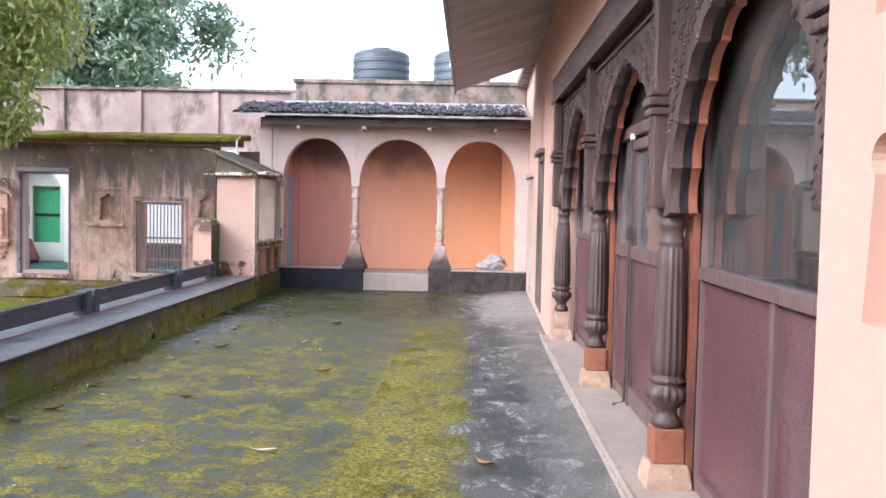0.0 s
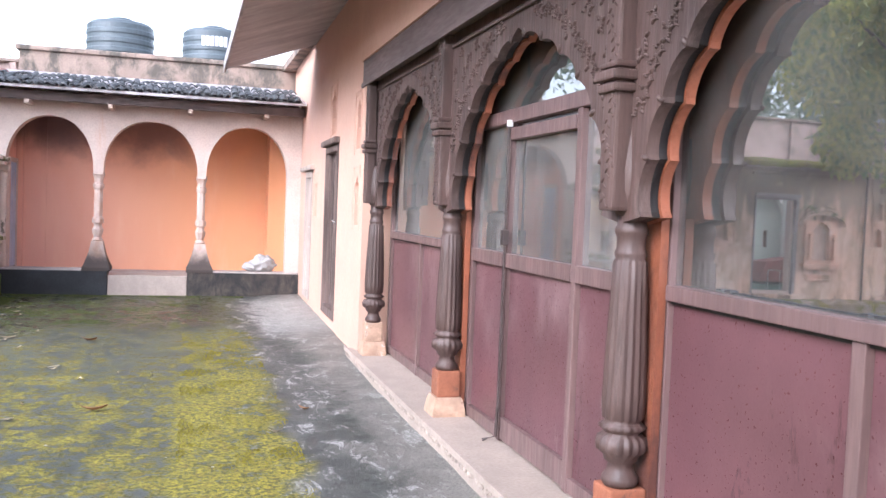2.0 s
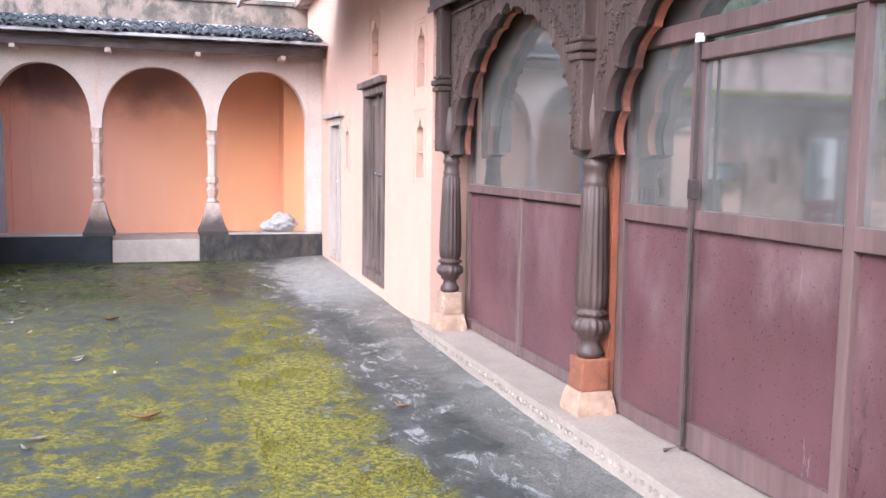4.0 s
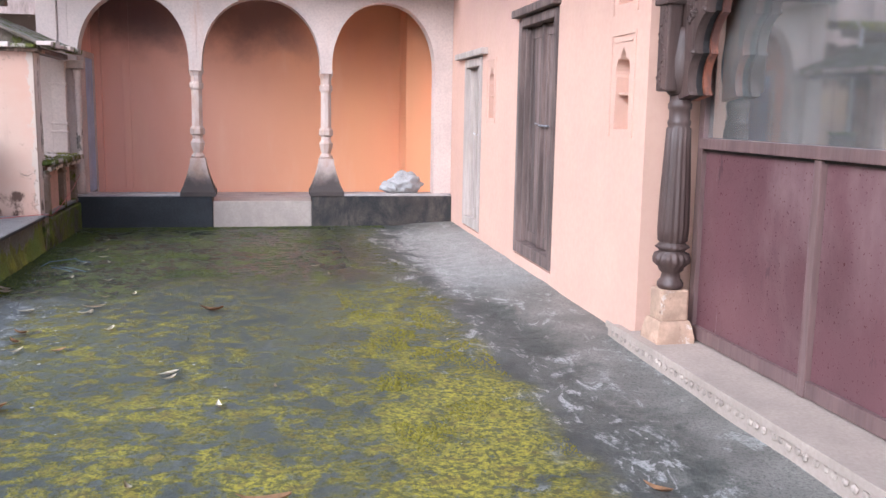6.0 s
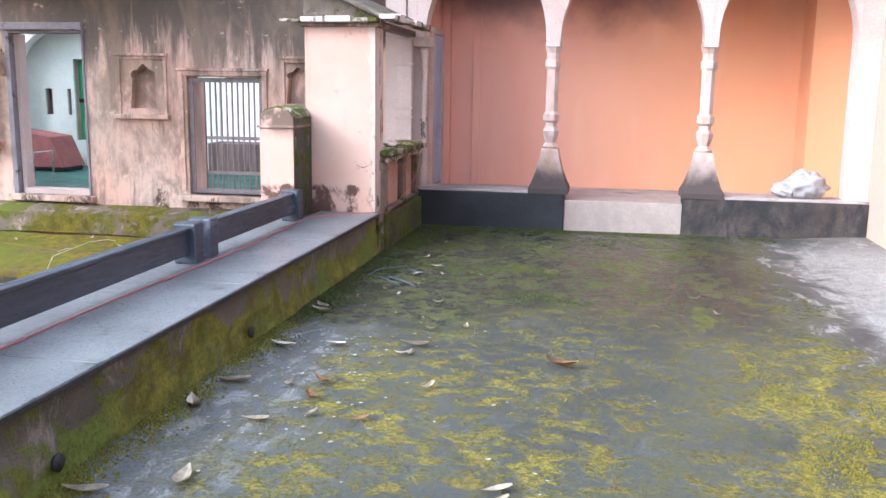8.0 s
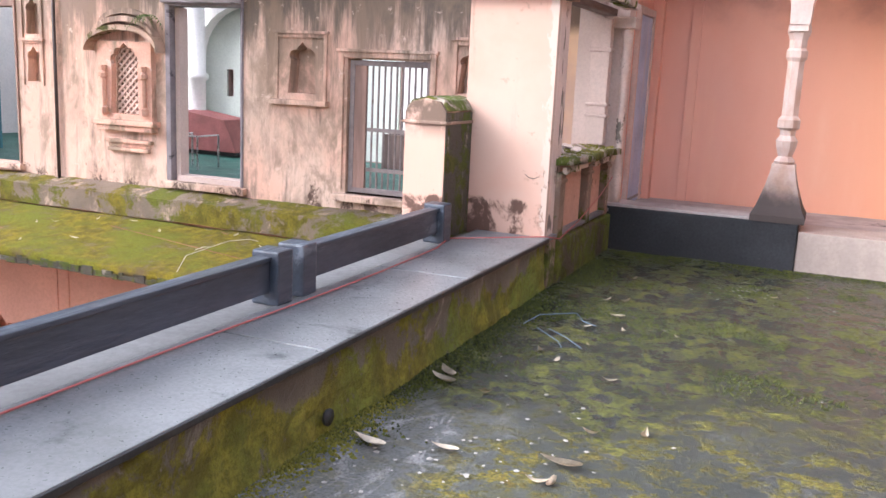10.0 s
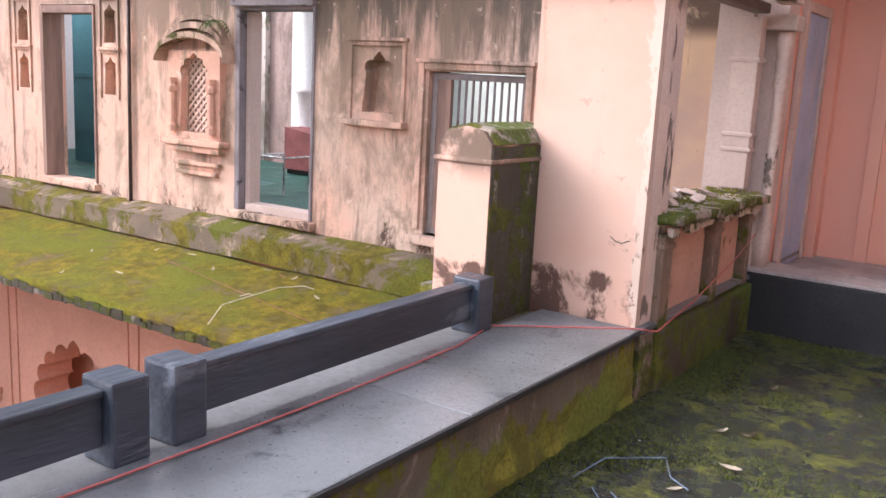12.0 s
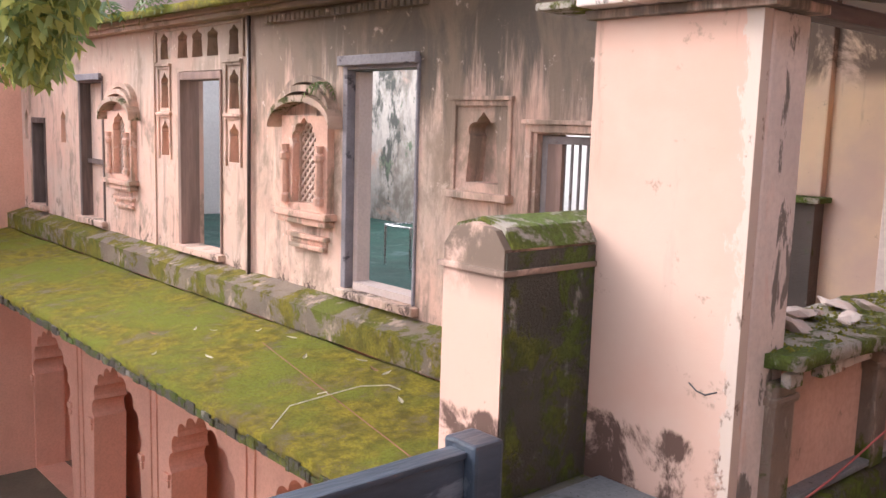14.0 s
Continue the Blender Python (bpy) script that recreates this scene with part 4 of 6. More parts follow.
def arcade_column():
    c = thing("arcade_column", (0, 0, 0), "slender pale plaster column blackened at its flared foot", "column", "columns of the end arcade")
    part("foot", lathe([(0.20, 0.0), (0.20, 0.05), (0.165, 0.12), (0.12, 0.26), (0.092, 0.38), (0.085, 0.44)], 4, square=True), column_mat, c)
    part("shaft", lathe([(0.07, 0.44), (0.085, 0.46), (0.055, 0.50), (0.078, 0.57), (0.085, 0.62), (0.06, 0.66), (0.062, 0.70), (0.088, 0.72), (0.088, 0.78), (0.065, 0.81), (0.064, 1.22),
                         (0.082, 1.25), (0.082, 1.30), (0.066, 1.32), (0.068, 1.38), (0.09, 1.44), (0.085, 1.49)], 8), column_mat, c)
    part("abutment", boxes((-0.068, 0.068, -0.10, 0.10, 1.44, 1.52), bevel=0.008), plaster_white, c)
    return c


ac = arcade_column()
ac.location = (-1.96, END + 0.19, 0.36)
copy_thing(ac, pose(-0.465, END + 0.19, 0.36))
half = thing("arcade_half_column", (-3.29, END + 0.19, 0.386), "slender pale ringed half column beside porch", "column")
part("shaft", lathe([(0.048, 0.40), (0.048, 0.60), (0.034, 0.64), (0.046, 0.66), (0.034, 0.69), (0.046, 0.72), (0.034, 0.76), (0.036, 1.0), (0.033, 1.46), (0.044, 1.49), (0.033, 1.52), (0.044, 1.55), (0.033, 1.58), (0.044, 1.61), (0.034, 1.66), (0.05, 1.73), (0.046, 1.8)], 12,
                    at=(-3.25, END + 0.10, -0.012)), bare_lime, half, smooth=True)
part("capital", boxes((-3.36, -3.17, END + 0.02, END + 0.2, 1.79, 1.88), bevel=0.012), bare_lime, half)
bd = thing("blue_door", (-3.28, 16.45, 0.281), "closed pale blue painted plank door in side wall", "door", kind="structure")
part("door_leaf", boxes((-3.298, -3.27, 16.16, 16.70, 0.285, 1.95), bevel=0.004), blue_paint, bd)
part("door_frame", boxes((-3.298, -3.255, 16.70, 16.76, 0.285, 2.02), (-3.298, -3.255, 16.10, 16.16, 0.285, 2.02), (-3.298, -3.255, 16.16, 16.70, 1.955, 2.02), bevel=0.005), plaster_white, bd, "pale door frame")

structure("dado_left", boxes((-3.42, -1.80, END, END + 0.32, -0.02, 0.36), bevel=0.01), dado_black, "blackened low bench wall under the arch")
structure("dado_right", boxes((-0.645, EX - 0.003, END, END + 0.32, -0.02, 0.36), bevel=0.01), dado_brown, "soot-stained low bench wall under the arch")
structure("bench_top", boxes((-3.40, -2.16, END + 0.005, END + 0.32, 0.361, 0.385), (-0.26, EX - 0.006, END + 0.005, END + 0.32, 0.361, 0.385), bevel=0.005), seat_stone, "worn stone bench tops")
structure("step", boxes((-1.795, -0.65, END + 0.03, END + 0.5, -0.02, 0.30), bevel=0.008), step_stone, "pale stone step into the arcade")
structure("arcade_floor", boxes((-3.42, EX, END + 0.33, 17.2, -0.03, 0.28)), seat_stone, "worn stone arcade floor")
BACK = 16.95
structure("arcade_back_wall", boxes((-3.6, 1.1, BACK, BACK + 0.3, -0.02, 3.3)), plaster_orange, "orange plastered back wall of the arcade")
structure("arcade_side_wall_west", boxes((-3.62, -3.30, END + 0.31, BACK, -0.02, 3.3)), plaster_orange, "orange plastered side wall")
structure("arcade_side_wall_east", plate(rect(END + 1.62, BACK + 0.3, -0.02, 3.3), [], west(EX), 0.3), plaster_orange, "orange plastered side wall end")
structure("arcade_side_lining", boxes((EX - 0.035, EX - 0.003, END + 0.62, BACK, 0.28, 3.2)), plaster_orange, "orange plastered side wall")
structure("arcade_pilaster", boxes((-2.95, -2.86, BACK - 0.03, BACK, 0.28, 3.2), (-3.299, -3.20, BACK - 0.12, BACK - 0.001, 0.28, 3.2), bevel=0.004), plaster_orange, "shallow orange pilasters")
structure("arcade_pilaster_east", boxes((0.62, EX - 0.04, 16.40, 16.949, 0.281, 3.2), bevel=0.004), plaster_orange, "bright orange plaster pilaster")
structure("arcade_ceiling", boxes((-3.6, EX, END + 0.31, BACK + 0.2, 2.99, 3.08)), whitewash, "whitewashed arcade ceiling")

# tiled eave above the arcade
trim_beam = structure("eave_beam", boxes((-3.55, EX - 0.02, END - 0.30, END - 0.22, 2.82, 2.95), bevel=0.01), wood_beam, "dark timber eave beam")
for k in range(4):
    x = -2.9 + 1.12 * k
    part("bracket_end", boxes((x - 0.035, x + 0.035, END - 0.33, END + 0.10, 2.765, 2.82), bevel=0.008), plaster_white, trim_beam, "pale rafter end")
deck = structure("roof_deck", plate([(-0.58, 2.955), (1.5, 3.40), (1.5, 3.44), (-0.58, 2.995)], [], lambda u, v, d: (-3.95 + d, END + u, v), 4.98), soffit_mat, "dark boarded roof under clay tiles")
bm = bmesh.new()
rings = []
for y, lift in ((0.0, 0.0), (0.30, 0.0)):
    ring = []
    for k in range(7):
        t = math.pi * k / 6
        ring.append((math.cos(t) * (0.052 - 0.008 * (y > 0)), y, math.sin(t) * (0.045 - 0.006 * (y > 0))))
    for k in range(6, -1, -1):
        t = math.pi * k / 6
        ring.append((math.cos(t) * 0.036, y, math.sin(t) * 0.03))
    rings.append([bm.verts.new(p) for p in ring])
skirt(bm, *rings)
bm.faces.new(rings[0])
bm.faces.new(rings[1])
bmesh.ops.recalc_face_normals(bm, faces=bm.faces)
tile_mesh = bpy.data.meshes.new("tile")
bm.to_mesh(tile_mesh)
bm.free()
tile_mesh.materials.append(tile_clay)
rnd = random.Random(8)
for row in range(4):
    for k in range(48):
        u = -0.62 + 0.24 * row
        piece("tile", tile_mesh, deck, pose(-3.90 + 0.102 * k + rnd.uniform(-0.012, 0.012), END + u + rnd.uniform(-0.03, 0.03), 3.0 + 0.214 * (u + 0.58) + 0.012 * row + rnd.uniform(0, 0.02),
                                            12 + rnd.uniform(-3, 4), rnd.uniform(-6, 6), rnd.uniform(-7, 7)))

para = structure("roof_parapet", boxes((-3.35, 1.4, 17.2, 17.45, 3.0, 3.80), bevel=0.02), parapet_wall, "lichen-streaked plaster roof parapet")
part("coping", boxes((-3.40, 1.4, 17.15, 17.5, 3.801, 3.88), bevel=0.02), parapet_wall, para)
structure("roof_slab", boxes((-3.4, 8.0, 17.3, 27, 3.2, 3.5)), parapet_wall, "flat roof slab")
structure("roof_over_house", boxes((WX, 9.0, -9.0, 17.2, 3.78, 3.9)), parapet_wall, "flat roof of the house")


def water_tank(x, letters):
    t = thing("water_tank", (x, 21.2, 3.5), "black ribbed plastic roof water tank" + (" with white lettering" if letters else ""), "water tank", "roof tanks")
    prof = [(0.64, 0.0), (0.66, 0.05)]
    for k in range(7):
        z = 0.10 + 0.19 * k
        prof += [(0.66, z), (0.675, z + 0.03), (0.675, z + 0.10), (0.66, z + 0.13)]
    prof += [(0.66, 1.46), (0.60, 1.52), (0.54, 1.545)]
    part("body", lathe([(r, z + 0.02) for r, z in prof], 40), tank_mat, t, smooth=False)
    part("lid", lathe([(0.26, 1.565), (0.26, 1.63), (0.22, 1.66), (0.05, 1.68)], 24), tank_mat, t)
    if letters:
        for k in range(6):
            a = -0.36 + 0.13 * k
            part("lettering", boxes((x + 0.69 * math.sin(a) - 0.035, x + 0.69 * math.sin(a) + 0.03, 21.2 - 0.70 * math.cos(a), 21.2 - 0.685 * math.cos(a), 4.66, 4.86)), tank_white, t, "white letter-sized bar")
    o = t.location.copy()
    for c in t.children:
        if c.name.startswith(("body", "lid")):
            c.matrix_parent_inverse = Matrix.Identity(4)


water_tank(-2.10, False)
water_tank(-0.20, True)

# ---- kerb, ledge, rails ----
kerb = structure("kerb", boxes((-4.1, -3.29, -9.0, 13.84, -0.02, 0.315)), kerb_face, "mossy stained concrete kerb wall")
for k in range(-6, 10):
    y = 13.83 - 1.42 * (k + 1)
    if y > -9:
        b = boxes((-3.78, -3.265, y + 0.004, y + 1.414, 0.316, 0.342), bevel=0.006)
        part("slab", b, slate, kerb)
bm = bmesh.new()
ny, nz = 330, 7
grid = [[bm.verts.new((-3.288 + 0.022 * noise.noise((y * 2.3, z * 5, 3)) + 0.02 * noise.noise((y * 9, z * 11, 5)) + 0.03 * (1 - z / 0.31) ** 3, y, z)) for y in np.linspace(-8.9, 13.8, ny)] for z in np.linspace(-0.02, 0.314, nz)]
for j in range(nz - 1):
    for k in range(ny - 1):
        bm.faces.new((grid[j][k], grid[j][k + 1], grid[j + 1][k + 1], grid[j + 1][k]))
part("rough_face", bm, kerb_face, kerb, "lumpy stained render with moss")
part("slab_lip", boxes((-3.268, -3.258, -9.0, 13.81, 0.314, 0.337), bevel=0.003), slab_edge, kerb, "dark slab edge")
part("cement_strip", boxes((-4.08, -3.785, -9.0, 13.35, 0.316, 0.336), bevel=0.004), screed_pale, kerb)


RX = -3.83


def rail(y0, y1, first, last):
    """A low timber rail of one plank between two posts."""
    r = thing("timber_rail", (RX, (y0 + y1) / 2, 0.337), "low dark blue-grey tarred timber rail along the ledge", "railing", "rails along the ledge")
    z = 0.337
    for y, on in ((y0, first), (y1, last)):
        if on:
            bm = boxes((RX - 0.07, RX + 0.07, y - 0.06, y + 0.06, z, z + 0.245), bevel=0.012)
            part("post", bm, rail_wood, r)
    for nm, a, b, zz, w in (("plank", y0 + 0.062, y1 - 0.062, (z + 0.06, z + 0.20), 0.028), ("top_moulding", y0 + 0.062, y1 - 0.062, (z + 0.201, z + 0.222), 0.038)):
        part(nm, boxes((RX - w, RX + w, a, b, *zz), bevel=0.006), rail_wood, r)


for a, b in ((11.68, 13.27), (9.02, 11.48), (6.42, 8.82), (3.82, 6.22), (1.2, 3.6)):
    rail(a, b, True, True)

# ---- porch: pier, parapet, column and mossy roof ----
pier = structure("porch_pier", plate(rect(-3.90, -3.30, 0.30, 1.87), [], south(13.83), 0.05), plaster_damp, "peach plastered pier with black peeling foot")
part("pier_return", boxes((-3.90, -3.298, 13.881, 14.10, -0.02, 1.87), bevel=0.012), bare_lime, pier, "bare whitish corner shaft")
part("crack", tube([(-3.46, 13.829, 0.745), (-3.43, 13.828, 0.725), (-3.40, 13.829, 0.72), (-3.36, 13.829, 0.738)], 0.0025, 5), slab_edge, pier, "short dark crack")
part("pier_foot", boxes((-3.36, -3.262, 13.82, 13.99, -0.02, 0.31), bevel=0.01), baluster_moss, pier)
part("pier_band", boxes((-3.93, -3.25, 13.80, 14.12, 1.871, 1.90), bevel=0.006), plaster_old, pier)
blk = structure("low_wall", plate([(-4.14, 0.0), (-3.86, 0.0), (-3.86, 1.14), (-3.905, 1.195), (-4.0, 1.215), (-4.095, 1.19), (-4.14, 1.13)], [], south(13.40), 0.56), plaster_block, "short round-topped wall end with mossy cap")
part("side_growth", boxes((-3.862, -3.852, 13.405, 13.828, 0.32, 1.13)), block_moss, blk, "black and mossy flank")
part("moss_cap", plate([(-4.15, 1.14), (-3.85, 1.14), (-3.89, 1.205), (-4.0, 1.23), (-4.11, 1.20)], [], south(13.43), 0.53), cap_moss, blk, "moss cushion on the wall top")
part("cap_ledge", boxes((-4.16, -3.845, 13.385, 13.96, 1.055, 1.075), bevel=0.006), plaster_block, blk)

coping_lime = mossy("broken_lime_lip", (0.40, 0.33, 0.28), (0.16, 0.16, 0.02), 7.0, 0.50, 0.58, 0.7)
parap = structure("porch_parapet", boxes((-3.40, -3.32, 14.1, 15.48, -0.02, 0.78)), parapet_pink, "pink parapet with mossy balusters")
part("parapet_base", boxes((-3.44, -3.24, 14.0, 15.49, -0.02, 0.30), bevel=0.02), parapet_moss, parap, "moss-grown parapet base")
for y, w in ((14.07, 0.13), (14.80, 0.12), (15.38, 0.10)):
    part("baluster", boxes((-3.345, -3.262, y - w / 2, y + w / 2, 0.301, 0.755), (-3.345, -3.252, y - w / 2 - 0.012, y + w / 2 + 0.012, 0.68, 0.71), bevel=0.014), baluster_moss, parap)
bmcap = sheet(-3.60, -3.19, 13.98, 15.46, 0.845, 20, 60, 0.03, 5, 0.045)
part("moss_coping", bmcap, cap_moss, parap, "thick moss on broken coping", True)
bm, rb_ = bmesh.new(), random.Random(4)
y = 14.02
while y < 15.40:
    w = rb_.uniform(0.05, 0.17)
    if rb_.random() < 0.8:
        box(bm, -3.262, -3.222 + rb_.uniform(-0.012, 0.008), y, min(y + w, 15.43), 0.752 + rb_.uniform(-0.012, 0.012), 0.79, 0.006)
    y += w + rb_.uniform(0.002, 0.02)
part("coping_edge", bm, coping_lime, parap, "broken whitish plaster lip")
for k, (x, y, s) in enumerate(((-3.42, 14.35, 0.075), (-3.5, 14.55, 0.08), (-3.36, 14.66, 0.05), (-3.48, 14.85, 0.06), (-3.40, 14.95, 0.045), (-3.53, 14.25, 0.05))):
    bm = bmesh.new()
    bmesh.ops.create_icosphere(bm, subdivisions=2, radius=s, matrix=Matrix.LocRotScale((x, y, 0.872), Euler((0.15 * k - 0.3, 0.2 - 0.1 * k, k)), (1.3, 0.8, 0.28)))
    for v in bm.verts:
        v.co += 0.028 * noise.noise_vector(v.co * 17)
    tagged(part("rubble_stone", bm, bare_lime), "loose whitish lump of broken plaster on parapet", "rubble", "rubble on the parapet")

structure("porch_corner_post", boxes((-3.64, -3.43, END + 0.05, END + 0.075, 0.0, 2.95), (-3.64, -3.425, END + 0.08, END + 0.30, 0.0, 2.95), bevel=0.004), plaster_white, "pale corner pilaster of the arcade")
block_dark = mossy("damp_dark_plaster", (0.07, 0.05, 0.04), (0.10, 0.11, 0.02), 4, 0.62, 0.7, 0.6, second=(0.42, 0.33, 0.27))
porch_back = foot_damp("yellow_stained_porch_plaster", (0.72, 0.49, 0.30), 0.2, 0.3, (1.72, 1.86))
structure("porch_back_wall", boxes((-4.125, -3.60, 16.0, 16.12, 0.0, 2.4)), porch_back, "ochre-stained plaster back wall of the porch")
structure("porch_pilaster", boxes((-3.50, -3.345, 15.44, 15.545, 0.86, 1.86), (-3.515, -3.33, 15.43, 15.545, 1.08, 1.105), (-3.515, -3.33, 15.43, 15.545, 1.17, 1.195), (-3.515, -3.33, 15.43, 15.545, 1.60, 1.63), bevel=0.008), plaster_white,
          "whitewashed banded pilaster")
structure("porch_stub_wall", boxes((-4.50, -4.12, 15.90, 16.12, 0.0, 1.17)), block_dark, "dark damp stub wall below a shelf")
structure("porch_shelf", boxes((-4.50, -4.08, 15.84, 16.12, 1.171, 1.20), bevel=0.006), cap_moss, "mossy shelf")
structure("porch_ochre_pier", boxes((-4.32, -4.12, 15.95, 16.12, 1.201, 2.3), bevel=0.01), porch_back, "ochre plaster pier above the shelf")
cond = thing("conduit_pipe", (-4.36, 15.93, 1.2), "thin white plastic conduit pipe", "pipe")
part("pipe", tube([(-4.35, 15.925, 1.202), (-4.35, 15.925, 2.2)], 0.02, 8), whitewash, cond)
structure("porch_floor", boxes((-4.62, -3.45, 13.97, 16.0, -0.1, 0.30)), kerb_face, "damp porch floor")
roof_z = lambda x, y: 1.935 + 0.40 * (-3.14 - x) + 0.02 * (y - 13.75)
pr = structure("porch_roof", sheet(-4.10, -3.14, 13.76, 15.46, roof_z, 20, 30, 0.02, 9, 0.035), porch_roof_mat, "mossy porch roof slab sloping down to the terrace", True)
part("roof_joist", boxes((-3.40, -3.30, 13.99, 15.42, 1.875, 1.93), bevel=0.01), wood_beam, pr, "dark timber edge beam")
part("gable", plate([(-3.92, 1.901), (-3.28, 1.901), (-3.28, roof_z(-3.28, 13.8) - 0.04), (-3.92, roof_z(-3.92, 13.8) - 0.04)], [], south(13.86), 0.2), porch_roof_mat, pr, "damp plaster gable")
rnd = random.Random(21)
y = 13.74
while y < 15.4:
    w = rnd.uniform(0.07, 0.2)
    part("edge_stone", boxes((-3.21 - rnd.uniform(0, 0.05), -3.115 + rnd.uniform(-0.015, 0.012), y, min(y + w, 15.46), 1.925 + rnd.uniform(-0.008, 0.012), 1.965 + rnd.uniform(-0.006, 0.02)), bevel=0.008), cap_moss if rnd.random() < 0.6 else bare_lime, pr)
    y += w + rnd.uniform(0.004, 0.02)
x = -4.08
while x < -3.25:
    w = rnd.uniform(0.08, 0.22)
    part("edge_stone", boxes((x, min(x + w, -3.2), 13.73 - rnd.uniform(0, 0.03), 13.90, 1.902, 1.925 + rnd.uniform(0, 0.025)), bevel=0.007), cap_moss if rnd.random() < 0.4 else bare_lime, pr)
    x += w + rnd.uniform(0.004, 0.02)

# ---- old facade across the courtyard ----
FX0, FX1 = -16.6, -4.45
d1, d0, dm, df = rect(-8.02, -7.06, 0.10, 2.0), rect(-11.1, -10.12, 0.10, 1.98), rect(-14.1, -13.25, 0.14, 1.98), rect(-16.1, -15.5, 0.15, 1.43)
gate = rect(-5.88, -5.03, 0.20, 1.47)
jw, jw2 = cusped(-8.70, -8.32, 0.80, 1.32, 1.55, 5, 0.12, 30, 0.12), cusped(-12.80, -12.40, 0.80, 1.32, 1.55, 5, 0.12, 30, 0.12)


def small_niche(c, z0, z1, w=0.20):
    return (cusped(c - w / 2, c + w / 2, z0, z0 + (z1 - z0) * 0.66, z1, 3, 0.18, 18, 0.22), 0.12)


fn = [(cusped(-6.54, -6.22, 1.12, 1.44, 1.60, 3, 0.2, 24, 0.25), 0.16), small_niche(-4.62, 1.2, 1.58, 0.26)]
for c in (-9.88, -11.45):
    fn += [small_niche(c, 1.60, 1.98), small_niche(c, 1.08, 1.46)]
fn += [small_niche(c, 2.12, 2.40, 0.24 if c != -9.88 and c != -11.45 else 0.2) for c in (-9.88, -10.32, -10.66, -11.0, -11.45)]
fn += [small_niche(-14.75, 1.10, 1.55), small_niche(-16.38, 1.10, 1.55, 0.16)]
facade = structure("wall_facade", plate(rect(FX0, FX1, -0.05, 2.62), [d1, d0, dm, df, gate, jw, jw2], south(FAC), 0.28, fn), plaster_old,
                   "weathered pink plaster facade streaked with black damp")
corn = structure("cornice", boxes((-13.9, -3.95, FAC - 0.20, FAC - 0.002, 2.50, 2.56), (-13.9, -3.95, FAC - 0.14, FAC - 0.002, 2.45, 2.499), bevel=0.012), plaster_old, "weathered stepped cornice")
part("cornice_top", sheet(-13.95, -3.9, FAC - 0.32, FAC + 0.28, lambda x, y: 2.66 + 0.15 * (y - FAC), 120, 8, 0.03, 4, 0.09), roof_moss, corn, "green moss on the cornice slab", True)
for k in range(66):
    x = -9.2 + 0.075 * k
    if k < 30:
        part("dentil", boxes((x, x + 0.045, FAC - 0.06, FAC - 0.003, 2.36, 2.42)), plaster_old, corn)


def raised_frame(u0, u1, z0, z1, w=0.035, proud=0.02, sill=0.0):
    rows = [(u0, u0 + w, FAC - proud, FAC - 0.001, z0, z1), (u1 - w, u1, FAC - proud, FAC - 0.001, z0, z1), (u0 + w, u1 - w, FAC - proud, FAC - 0.001, z1 - w, z1), (u0 - 0.02, u1 + 0.02, FAC - proud - 0.02, FAC - 0.001, z1 + 0.001, z1 + 0.03)]
    if sill:
        rows.append((u0 - 0.03, u1 + 0.03, FAC - sill, FAC - 0.001, z0 - 0.05, z0 - 0.001))
    part("moulding", boxes(*rows, bevel=0.006), plaster_old, facade)


raised_frame(-6.68, -6.10, 1.06, 1.68, 0.035, 0.022, 0.08)
raised_frame(-4.80, -4.46, 1.14, 1.66, 0.04, 0.03, 0.06)
raised_frame(-5.96, -4.96, 0.24, 1.53, 0.05, 0.03)
for c in (-9.88, -11.45):
    raised_frame(c - 0.16, c + 0.16, 1.56, 2.04, 0.025, 0.02)
    raised_frame(c - 0.16, c + 0.16, 1.04, 1.52, 0.025, 0.02)
raised_frame(-11.66, -9.66, 2.09, 2.44, 0.03, 0.025)
part("panel_edge", boxes((-9.60, -9.56, FAC - 0.03, FAC - 0.001, 0.0, 2.45), (-11.72, -11.69, FAC - 0.02, FAC - 0.001, 0.0, 2.45)), plaster_old, facade)


